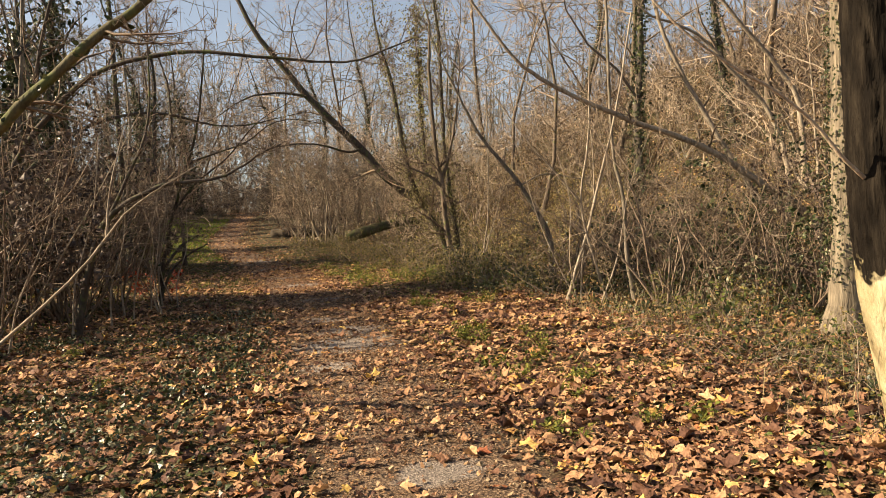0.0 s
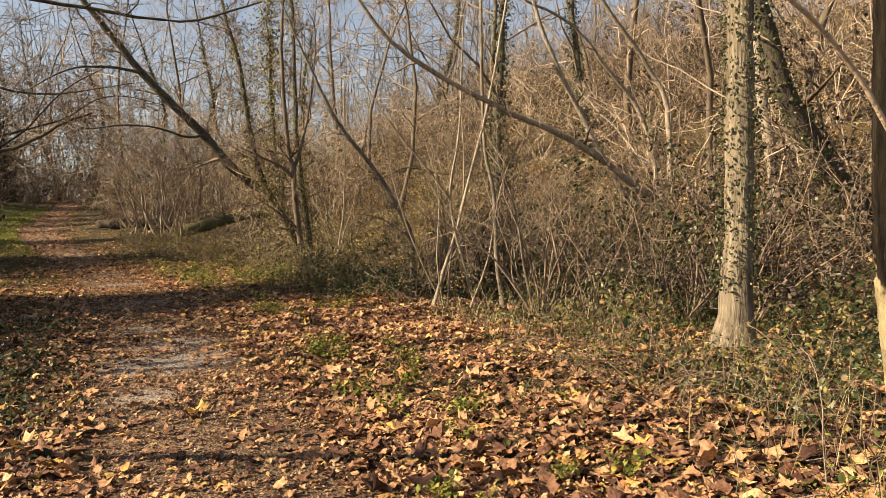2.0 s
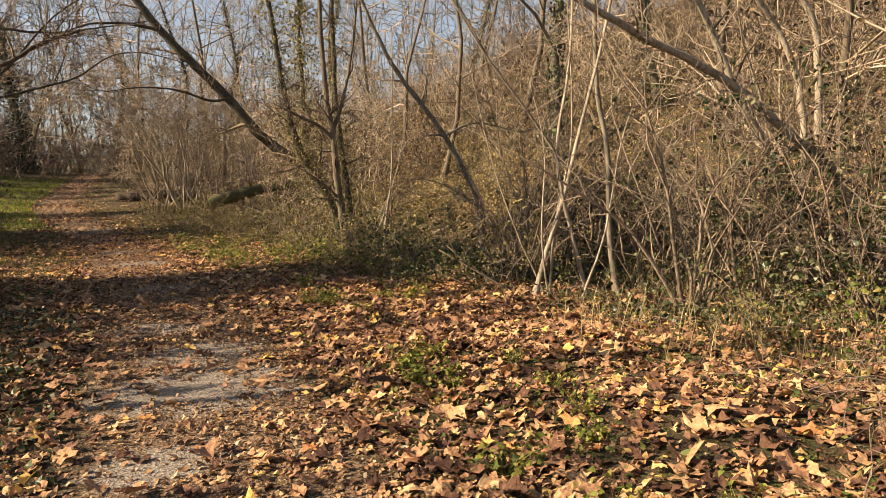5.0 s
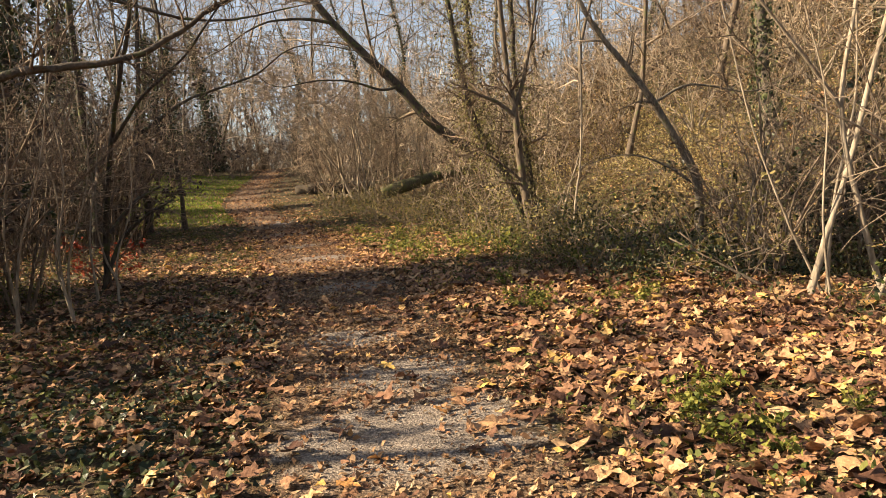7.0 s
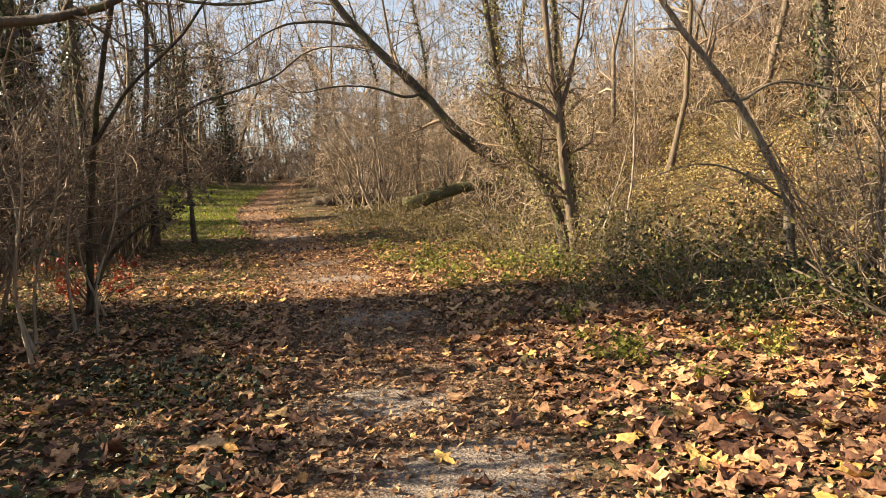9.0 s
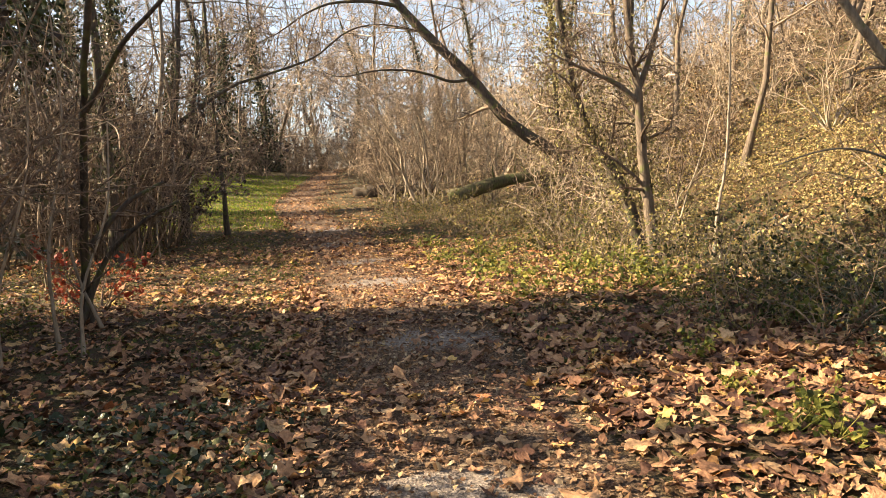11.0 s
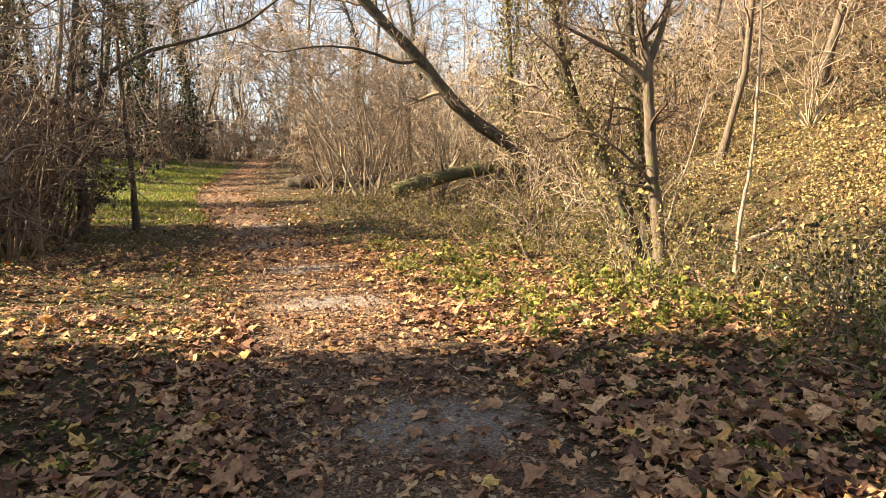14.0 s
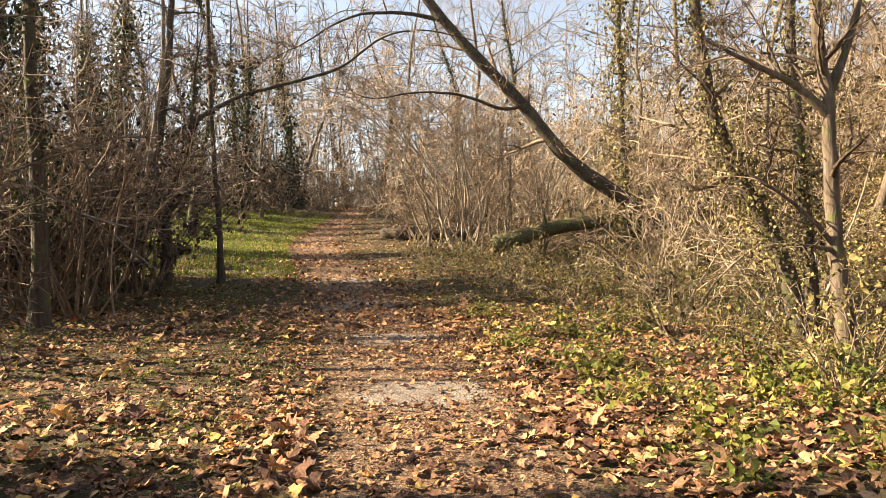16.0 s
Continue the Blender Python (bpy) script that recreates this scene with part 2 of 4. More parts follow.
def soil_material():
    m, nt, b = material("woodland_soil", 0.95)
    fine = noise_node(nt, 55, 8)
    mid = noise_node(nt, 7, 6)
    big = noise_node(nt, 0.9, 4)
    litter = ramp(nt, fine, [(0.32, (0.02, 0.013, 0.008)), (0.5, (0.10, 0.06, 0.032)), (0.66, (0.27, 0.17, 0.085))])
    patchy = noise_node(nt, 1.7, 5)
    litter = mix(nt, ramp(nt, patchy, [(0.4, (0, 0, 0)), (0.6, (0.75, 0.75, 0.75))]), litter, (0.045, 0.034, 0.02))
    green = ramp(nt, fine, [(0.3, (0.03, 0.038, 0.012)), (0.7, (0.13, 0.14, 0.035))])
    verge = mix(nt, ramp(nt, mid, [(0.46, (0, 0, 0)), (0.62, (0.8, 0.8, 0.8))]), litter, green)
    crumbled = ramp(nt, fine, [(0.34, (0.035, 0.022, 0.015)), (0.5, (0.17, 0.108, 0.066)), (0.64, (0.40, 0.28, 0.175))])
    grit = ramp(nt, fine, [(0.3, (0.12, 0.097, 0.08)), (0.5, (0.30, 0.255, 0.215)), (0.7, (0.54, 0.48, 0.41))])
    bare = nt.nodes.new("ShaderNodeAttribute")
    bare.attribute_name = "bare"
    edge = nt.nodes.new("ShaderNodeMath")
    edge.operation = "MULTIPLY_ADD"
    nt.links.new(mid, edge.inputs[0])
    edge.inputs[1].default_value = 0.9
    nt.links.new(bare.outputs["Fac"], edge.inputs[2])
    track = mix(nt, ramp(nt, edge.outputs[0], [(0.76, (0, 0, 0)), (1.0, (0.8, 0.8, 0.8))]), crumbled, grit)
    at = nt.nodes.new("ShaderNodeAttribute")
    at.attribute_name = "track"
    wob = nt.nodes.new("ShaderNodeMath")
    wob.operation = "ADD"
    nt.links.new(at.outputs["Fac"], wob.inputs[0])
    nt.links.new(mid, wob.inputs[1])
    col = mix(nt, ramp(nt, wob.outputs[0], [(0.85, (0, 0, 0)), (1.1, (1, 1, 1))]), verge, track)
    nt.links.new(col, b.inputs["Base Color"])
    nt.links.new(bump(nt, fine, 1.0, 0.06), b.inputs["Normal"])
    return m


def build_ground():
    xs = axis_steps(-6, 7, 0.18, 900)
    ys = axis_steps(-4, 24, 0.22, 900)
    X, Y = np.meshgrid(xs, ys)
    Z = land(X, Y)
    nx, ny = len(xs), len(ys)
    i = np.arange(nx * ny).reshape(ny, nx)
    faces = np.stack([i[:-1, :-1], i[:-1, 1:], i[1:, 1:], i[1:, :-1]], -1).reshape(-1, 4)
    me = mesh_from("ground", np.stack([X, Y, Z], -1).reshape(-1, 3), faces, soil_material())
    a = me.attributes.new("track", "FLOAT", "POINT")
    w = np.clip(1.1 - np.abs(X - path_x(np.clip(Y, -50, 60))) / 1.0, 0, 1) * (Y < 62)
    a.data.foreach_set("value", w.ravel().astype(np.float32))
    a = me.attributes.new("bare", "FLOAT", "POINT")
    a.data.foreach_set("value", bareness(X, Y).ravel().astype(np.float32))
    return tagged(new("ground", me), "leaf-strewn woodland ground with a gritty trodden path", "ground", kind="structure")


ground = build_ground()


def clumps(x, y, s, seed):
    """A soft patchy field between 0 and 1."""
    r = np.random.default_rng(seed)
    v = 0
    for _ in range(5):
        a, f, p = r.uniform(0, np.pi), s * r.uniform(0.6, 1.7), r.uniform(0, 7)
        v = v + np.sin((x * np.cos(a) + y * np.sin(a)) * f + p)
    return np.clip(0.5 + v * 0.25, 0, 1)


# ---- growing wood ----
class Tubes:
    """Tapered round stems along bent lines, gathered into one mesh."""

    def __init__(self):
        self.lines = []

    def add(self, pts, radii):
        self.lines.append((np.asarray(pts, float), np.asarray(radii, float)))

    def mesh(self, name, mat, sides=5):
        groups, vs, fs, base = {}, [], [], 0
        for p, r in self.lines:
            groups.setdefault(len(p), []).append((p, r))
        for k, some in groups.items():
            P, R = np.stack([s[0] for s in some]), np.stack([s[1] for s in some])
            T = np.gradient(P, axis=1)
            T /= np.linalg.norm(T, axis=2, keepdims=True) + 1e-9
            ref = np.where(np.abs(T[:, :1, 2:3]) > 0.9, np.array([1.0, 0, 0]), np.array([0, 0, 1.0]))
            U = np.cross(T, np.broadcast_to(ref, T.shape))
            U /= np.linalg.norm(U, axis=2, keepdims=True) + 1e-9
            V = np.cross(T, U)
            a = np.arange(sides) * 2 * np.pi / sides
            ring = P[:, :, None] + R[:, :, None, None] * (np.cos(a)[:, None] * U[:, :, None] + np.sin(a)[:, None] * V[:, :, None])
            n = len(some)
            i = base + np.arange(n * k * sides).reshape(n, k, sides)
            j = np.roll(i, -1, 2)
            fs.append(np.stack([i[:, :-1], j[:, :-1], j[:, 1:], i[:, 1:]], -1).reshape(-1, 4))
            vs.append(ring.reshape(-1, 3))
            base += n * k * sides
        return mesh_from(name, np.concatenate(vs), np.concatenate(fs), mat)


def unit(v):
    return v / (np.linalg.norm(v) + 1e-9)


def bent(rng, start, way, length, k, wander, lift=0.0):
    """A wandering line of k points; lift bends it upwards (or down)."""
    pts, d = [np.array(start, float)], unit(np.array(way, float))
    for _ in range(k - 1):
        d = unit(d + rng.normal(0, wander, 3) + np.array([0, 0, lift]))
        pts.append(pts[-1] + d * length / (k - 1))
    return np.array(pts)


def taper(r0, r1, k):
    return r0 + (r1 - r0) * np.linspace(0, 1, k) ** 0.8


def off_shoots(rng, tubes, pts, r, number, length, levels, spread=0.8, first=0.25, lift=0.05, tips=None, thin=0.0028, wander=0.19):
    """Side branches along a line, and theirs in turn."""
    k = len(pts)
    for _ in range(number):
        f = first + (1 - first) * rng.random() ** 0.8
        n = min(int(f * (k - 1)), k - 2)
        g = f * (k - 1) - n
        at = pts[n] * (1 - g) + pts[n + 1] * g
        along = unit(pts[n + 1] - pts[n])
        side = unit(np.cross(along, rng.normal(0, 1, 3)))
        way = unit(along * (1 - spread * 0.6) + side * spread)
        ln = length * rng.uniform(0.45, 1.15) * (1.15 - 0.6 * f)
        kk = 6 if levels > 1 else 4
        rr = max(thin, r * (1 - 0.75 * f) * 0.5)
        line = bent(rng, at, way, ln, kk, wander, lift)
        tubes.add(line, taper(rr, thin * 0.7, kk))
        if tips is not None and levels == 1:
            tips.extend(line[1:])
        if levels > 1:
            off_shoots(rng, tubes, line, rr, max(3, int(number * 0.55)), ln * 0.5, levels - 1, spread, 0.2, lift, tips, thin, wander)


def leaf_template(lobes=5):
    """Outline of a blunt-lobed leaf about one unit across, as a fan from its middle."""
    pts = [(0, -0.05)]
    step = 1.62 * np.pi / lobes
    for i in range(lobes):
        mid = np.pi / 2 + (i - (lobes - 1) / 2) * step
        reach = (0.47, 0.54, 0.60, 0.54, 0.47)[i]
        for d, r in ((-0.3, reach * 0.76), (0.04, reach), (0.3, reach * 0.74)):
            pts.append((r * np.cos(mid + d * step), r * np.sin(mid + d * step)))
    return np.array(pts)


PLANE_SHAPE = leaf_template(5)
PLANE_FACES = np.array([(0, i, i + 1) for i in range(1, len(PLANE_SHAPE) - 1)])
OVAL_SHAPE = np.array([(0, -0.5), (0.28, -0.1), (0.2, 0.3), (0, 0.5), (-0.2, 0.3), (-0.28, -0.1)])
OVAL_FACES = np.array([(0, 1, 5), (1, 2, 4), (1, 4, 5), (2, 3, 4)])


def scatter_leaves(rng, places, sizes, tilt, curl, shape=PLANE_SHAPE, faces=PLANE_FACES, lift=0.0):
    """Vertices and triangles of leaves lying at places, each turned, tilted and curled by chance."""
    n, k = len(places), len(shape)
    x, y = shape[:, 0][None], shape[:, 1][None]
    ragged = 1 + rng.normal(0, 0.10, (n, k))
    x, y = x * ragged * rng.uniform(0.7, 1.2, (n, 1)), y * ragged * rng.uniform(0.8, 1.15, (n, 1))
    c1, c2, c3 = (rng.normal(0, curl, (n, 1)) for _ in range(3))
    z = c1 * x * x * 2 + c2 * y * y * 2 + c3 * x * y * 2 + np.abs(rng.normal(0, curl, (n, 1))) * np.abs(x) + rng.normal(0, curl * 0.22, (n, k))
    L = np.stack([x + 0 * z, y + 0 * z, z], -1) * np.asarray(sizes).reshape(n, 1, 1)
    a, b, c = rng.uniform(0, 2 * np.pi, n), rng.normal(0, tilt, n), rng.normal(0, tilt, n)
    one, o = np.ones(n), np.zeros(n)
    Rz = np.array([[np.cos(a), -np.sin(a), o], [np.sin(a), np.cos(a), o], [o, o, one]]).transpose(2, 0, 1)
    Rx = np.array([[one, o, o], [o, np.cos(b), -np.sin(b)], [o, np.sin(b), np.cos(b)]]).transpose(2, 0, 1)
    Ry = np.array([[np.cos(c), o, np.sin(c)], [o, one, o], [-np.sin(c), o, np.cos(c)]]).transpose(2, 0, 1)
    W = np.einsum("nij,nkj->nki", Rz @ Rx @ Ry, L)
    if lift:
        W[:, :, 2] -= W[:, :, 2].min(1, keepdims=True) * lift
    W += np.asarray(places)[:, None]
    F = faces[None] + (np.arange(n) * k)[:, None, None]
    return W.reshape(-1, 3), F.reshape(-1, 3)


def leaves_mesh(name, rng, places, sizes, mat, tilt=0.5, curl=0.35, shape=PLANE_SHAPE, faces=PLANE_FACES, lift=0.0):
    return mesh_from(name, *scatter_leaves(rng, np.asarray(places), sizes, tilt, curl, shape, faces, lift), mat, smooth=shape is PLANE_SHAPE)


def on_land(x, y, sink=0.05):
    return Matrix.Translation((x, y, float(land(x, y)) - sink))


def placed(x, y, turn=0.0, size=1.0, sink=0.05):
    return on_land(x, y, sink) @ Matrix.Rotation(radians(turn), 4, "Z") @ Matrix.Scale(size, 4)


# ---- kinds of plant ----
def smooth_line(pts, per=4):
    """A rounded line through the given points."""
    P = np.asarray(pts, float)
    P = np.vstack([2 * P[0] - P[1], P, 2 * P[-1] - P[-2]])
    out = []
    for i in range(1, len(P) - 2):
        a, b, c, d = P[i - 1 : i + 3]
        for f in np.arange(per) / per:
            out.append(0.5 * (2 * b + (c - a) * f + (2 * a - 5 * b + 4 * c - d) * f * f + (3 * b - a - 3 * c + d) * f**3))
    out.append(P[-2])
    return np.array(out)


def thing(name, x, y, label, category, group="", z=None):
    ob = new(name)
    ob.matrix_world = Matrix.Translation((x, y, float(land(x, y)) - 0.03 if z is None else z))
    return tagged(ob, label, category, group)


def hero_tree(name, label, lines, mat, twig_mat=None, twigs=14, twig_len=1.0, seed=1, foot=True, sides=10, group="", category="tree", depth=2, ivy=0, ivy_span=(0, 1), ivy_reach=0.03, ivy_mat=None, ivy_size=(0.035, 0.08), lift=0.04, spread=0.8, thin=0.0035):
    """A tree or tall shrub of which the stems are known: lines of ((x, y, z) points, foot radius, tip radius)."""
    rng = np.random.default_rng(seed)
    x, y, _ = lines[0][0][0]
    base = np.array([x, y, float(land(x, y)) - 0.05])
    ob = thing(name, x, y, label, category, group, z=base[2])
    crown, leaves = Tubes(), []
    for n, (pts, r0, r1) in enumerate(lines):
        pts = [np.array(p, float) for p in pts]
        if n == 0 and foot:
            pts[0] = base.copy()
        line = smooth_line(pts, 5) - base
        k = len(line)
        line[1:-1] += rng.normal(0, min(r0 * 0.10, 0.006), (k - 2, 3))
        rad = taper(r0, r1, k) * (1 + 0.035 * rng.normal(0, 1, k))
        if n == 0 and foot:
            rad += r0 * 0.6 * np.exp(-np.arange(k) * 0.9)
        if line[-1, 2] > 3.8 and r1 > 0.018:
            way = unit(unit(line[-1] - line[-4]) + np.array([0, 0, 0.25]))
            on = bent(rng, line[-1], way, r1 * 62, 10, 0.1, 0.04)[1:]
            line, rad = np.vstack([line, on]), np.append(rad, np.linspace(r1, 0.008, 10)[1:])
            k = len(line)
        t = Tubes()
        t.add(line, rad)
        part("trunk" if n == 0 else "limb", t.mesh("trunk", mat, sides), ob)
        if twigs:
            off_shoots(rng, crown, line, r0, max(2, int(twigs * min(1, 0.4 + r0 * 8)) if n else twigs), twig_len, depth, spread=spread, first=0.2, lift=lift, thin=thin)
        if ivy:
            m = ivy // len(lines)
            f = rng.uniform(*ivy_span, m) * (k - 1.001)
            i = f.astype(int)
            at = line[i] + (line[i + 1] - line[i]) * (f - i)[:, None]
            d = rng.normal(0, 1, (m, 3)) * (1, 1, 0.2)
            d /= np.linalg.norm(d, axis=1, keepdims=True)
            leaves.append(at + d * (rad[i] * rng.uniform(1.0, 1.35, m) + np.abs(rng.normal(0, ivy_reach, m)) * (0.3 + clumps(at[:, 2] * 2.3, at[:, 0] + d[:, 0], 2.0, seed)))[:, None])
    if crown.lines:
        part("crown", crown.mesh("crown", twig_mat or TWIG, 3), ob, "bare thin branches and twigs")
    if ivy:
        at = np.concatenate(leaves)
        part("ivy", leaves_mesh("ivy", rng, at, rng.uniform(*ivy_size, len(at)), ivy_mat or IVY, tilt=1.2, curl=0.3, shape=OVAL_SHAPE, faces=OVAL_FACES), ob, "dark green climbing ivy leaves")
    return ob


def make_shrub(name, label, seed, stems=8, height=2.6, spread=0.5, mat=TWIG, twig_mat=None, side=10, levels=2, leaf=None, leaf_n=0, leaf_size=(0.03, 0.06), arch=0.0, r=0.02, thin=0.0048, category="shrub", group=""):
    """A many-stemmed bare shrub, at the origin."""
    rng = np.random.default_rng(seed)
    ob = tagged(new(name), label, category, group)
    crown, tips = Tubes(), []
    for _ in range(stems):
        a = rng.uniform(0, 2 * np.pi)
        way = (np.cos(a) * spread * rng.uniform(0.1, 1), np.sin(a) * spread * rng.uniform(0.1, 1), 1)
        h = height * rng.uniform(0.55, 1.15)
        line = bent(rng, (0.16 * np.cos(a) * rng.random(), 0.16 * np.sin(a) * rng.random(), 0), way, h, 9, 0.17, -arch)
        rr = r * rng.uniform(0.6, 1.3)
        t = Tubes()
        t.add(line, taper(rr, 0.003, 9))
        part("stem", t.mesh("stem", mat, 5), ob)
        off_shoots(rng, crown, line, rr, side, h * 0.42, levels, 0.75, 0.15, 0.03 - arch * 0.5, tips, thin)
    part("crown", crown.mesh("crown", twig_mat or mat, 3), ob, "tangle of thin bare twigs")
    if leaf_n:
        tips = np.array(tips)
        at = tips[rng.integers(0, len(tips), leaf_n)] + rng.normal(0, 0.04, (leaf_n, 3))
        at[:, 2] = np.maximum(at[:, 2], 0.05)
        part("foliage", leaves_mesh("foliage", rng, at, rng.uniform(*leaf_size, leaf_n), leaf, tilt=0.8, curl=0.4, shape=OVAL_SHAPE, faces=OVAL_FACES), ob)
    return ob


def make_tree(name, label, seed, height=10, r=0.14, mat=BARK_GREY, twig_mat=None, limbs=15, ivy=0, lean=0.06, wander=0.12, group="background trees"):
    """A tall bare tree at the origin, with forking limbs."""
    rng = np.random.default_rng(seed)
    ob = tagged(new(name), label, "tree", group)
    a = rng.uniform(0, 2 * np.pi)
    line = bent(rng, (0, 0, 0), (lean * np.cos(a), lean * np.sin(a), 1), height, 12, wander, 0.03)
    rad = taper(r, r * 0.15, 12)
    rad[0] *= 1.45
    t = Tubes()
    t.add(line, rad)
    part("trunk", t.mesh("trunk", mat, 8), ob)
    crown = Tubes()
    off_shoots(rng, crown, line, r, limbs, height * 0.36, 3, 0.85, 0.1, 0.02, thin=0.011, wander=0.19)
    part("crown", crown.mesh("crown", twig_mat or mat, 3), ob, "bare grey limbs and twigs")
    if ivy:
        f = rng.random(ivy) ** 1.3 * 8
        i = f.astype(int)
        at = line[i] + (line[i + 1] - line[i]) * (f - i)[:, None]
        d = rng.normal(0, 1, (ivy, 3)) * (1, 1, 0.2)
        d /= np.linalg.norm(d, axis=1, keepdims=True)
        at = at + d * (rad[i] + np.abs(rng.normal(0, 0.14 if ivy != 2000 else 0.4, ivy)))[:, None]
        part("ivy", leaves_mesh("ivy", rng, at, rng.uniform(0.06, 0.14, ivy) * (1 if ivy != 2000 else 2.1), IVY, tilt=1.2, curl=0.3, shape=OVAL_SHAPE, faces=OVAL_FACES), ob, "dark green ivy round the trunk")
    return ob


def spread_copies(kinds, spots, rng, size=(0.8, 1.2), sink=0.05):
    """Puts the kinds, by turns, at the spots; the patterns themselves take the first ones."""
    for n, (x, y) in enumerate(spots):
        m = placed(x, y, rng.uniform(0, 360), rng.uniform(*size), sink)
        kind = kinds[n % len(kinds)]
        if n < len(kinds):
            kind.matrix_world = m
        else:
            c = copy_thing(kind, Matrix())
            c.matrix_world = m


# ---- known trees along the walk ----
def plane_tree():
    """A leaning trunk with deep upright furrows above and smooth bare wood below."""
    r = np.random.default_rng(3)
    foot = np.array([2.62, -0.45, float(land(2.62, -0.45)) - 0.05])
    ob = thing("plane_tree", foot[0], foot[1], "leaning plane tree, furrowed bark coloured dark for shade, flaked to pale wood", "tree", z=foot[2])
    line = smooth_line([foot, (2.33, -0.53, 0.75), (2.16, -0.56, 1.35), (2.10, -0.56, 2.2), (2.11, -0.52, 3.6), (2.2, -0.5, 6.5)], 36) - foot
    k, n = len(line), 72
    rad = taper(0.20, 0.13, k) + 0.12 * np.exp(-np.arange(k) * 0.12)
    a = np.arange(n) * 2 * np.pi / n
    A, Z = np.meshgrid(a, line[:, 2])
    wave = A + 0.10 * np.sin(2.3 * Z + 1) + 0.05 * np.sin(7.1 * Z + 2 * A)
    ridge = np.abs(np.sin(9 * wave + 1.3 * np.sin(3.1 * Z))) * 0.6 + np.abs(np.sin(5.5 * wave + 2.0 * Z)) * 0.4
    crack = np.clip(np.sin(31 * Z + 6 * np.sin(4 * wave)), 0, 1) ** 3
    barked = np.clip((Z - 1.15 + 0.25 * np.sin(3 * A + 1) + 0.12 * np.sin(8 * A)) / 0.06, 0, 1)
    R = rad[:, None] * (1 + 0.03 * np.sin(3 * A + 1.4 * Z)) + barked * (0.022 * ridge - 0.016 - 0.009 * crack) + r.normal(0, 0.0012, A.shape)
    V = np.stack([line[:, 0][:, None] + R * np.cos(A), line[:, 1][:, None] + R * np.sin(A), Z], -1).reshape(-1, 3)
    i = np.arange(k * n).reshape(k, n)
    q = np.roll(i, -1, 1)
    F = np.stack([i[:-1], q[:-1], q[1:], i[1:]], -1).reshape(-1, 4)
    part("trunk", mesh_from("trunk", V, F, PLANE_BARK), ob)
    limb = Tubes()
    bough = smooth_line([(1.97, -0.6, 1.72), (1.83, -0.61, 1.83), (1.68, -0.61, 1.99), (1.46, -0.61, 2.15), (1.26, -0.61, 2.25), (0.98, -0.58, 2.46), (0.72, -0.5, 2.8)], 4) - foot
    limb.add(bough, taper(0.011, 0.005, len(bough)))
    part("limb", limb.mesh("limb", TWIG_PALE, 7), ob, "thin pale sunlit side branch")


plane_tree()
hero_tree("ivy_clad_tree", "upright tree with furrowed tan bark and climbing ivy", [
    ([(5.5, 3.35, 0), (5.56, 3.35, 1.0), (5.58, 3.35, 2.2), (5.6, 3.35, 3.6), (5.7, 3.4, 6), (5.8, 3.5, 9)], 0.175, 0.11)],
    BARK_ROUGH, twigs=6, twig_len=1.6, seed=4, sides=14, ivy=5200, ivy_span=(0.1, 0.95), ivy_size=(0.02, 0.06), ivy_reach=0.05)
hero_tree("dark_leaning_tree", "dark mossy tree leaning behind the ivy-clad tree", [
    ([(11.6, 5.5, 0), (10.7, 5.5, 1.5), (9.7, 5.5, 2.4), (8.9, 5.5, 3.4), (8.0, 5.4, 5.2)], 0.22, 0.12)], BARK_DARK, twigs=8, twig_len=1.5, seed=5, ivy=2500, ivy_reach=0.12)
hero_tree("pale_trunk_tree", "slim tree with a pale lichen-covered trunk and ivy", [
    ([(11.4, 7.5, 0), (11.3, 7.5, 1.0), (11.1, 7.5, 2.4), (10.7, 7.5, 4.2), (10.5, 7.5, 7)], 0.16, 0.08)], BARK_TAN, twigs=8, twig_len=1.5, seed=6, ivy=1200)
hero_tree("leaning_bare_tree", "sunlit bare tree leaning over the undergrowth", [
    ([(9.3, 7.3, 0), (8.31, 7.2, 1.36), (7.4, 7.2, 1.95), (6.67, 7.2, 2.4), (5.97, 7.2, 2.72), (4.81, 7.2, 3.12), (3.6, 7.2, 3.66), (3.0, 7.2, 4.12), (2.4, 7.2, 4.9)], 0.085, 0.02)],
    BARK_TAN, TWIG_TAN, twigs=10, twig_len=0.9, seed=7)
hero_tree("forked_tree", "pale-barked forked tree with bent stems", [
    ([(8.9, 8, 0), (8.5, 8, 0.7), (7.95, 8, 1.7), (7.45, 8, 2.45), (6.9, 8, 3.3), (6.2, 8, 4.6), (5.8, 8, 6)], 0.075, 0.03),
    ([(8.6, 8, 0.4), (8.7, 8.05, 2.2), (8.35, 8.1, 3.3), (7.65, 8.1, 4.0), (6.9, 8.1, 4.7), (6.0, 8.1, 5.0)], 0.06, 0.02),
    ([(9.2, 8.2, 2.0), (9.13, 8.2, 3.37), (8.7, 8.2, 4.1), (7.7, 8.2, 5.15), (6.9, 8.2, 6.2)], 0.06, 0.03)], BARK_TAN, TWIG_TAN, twigs=10, twig_len=1.0, seed=8)
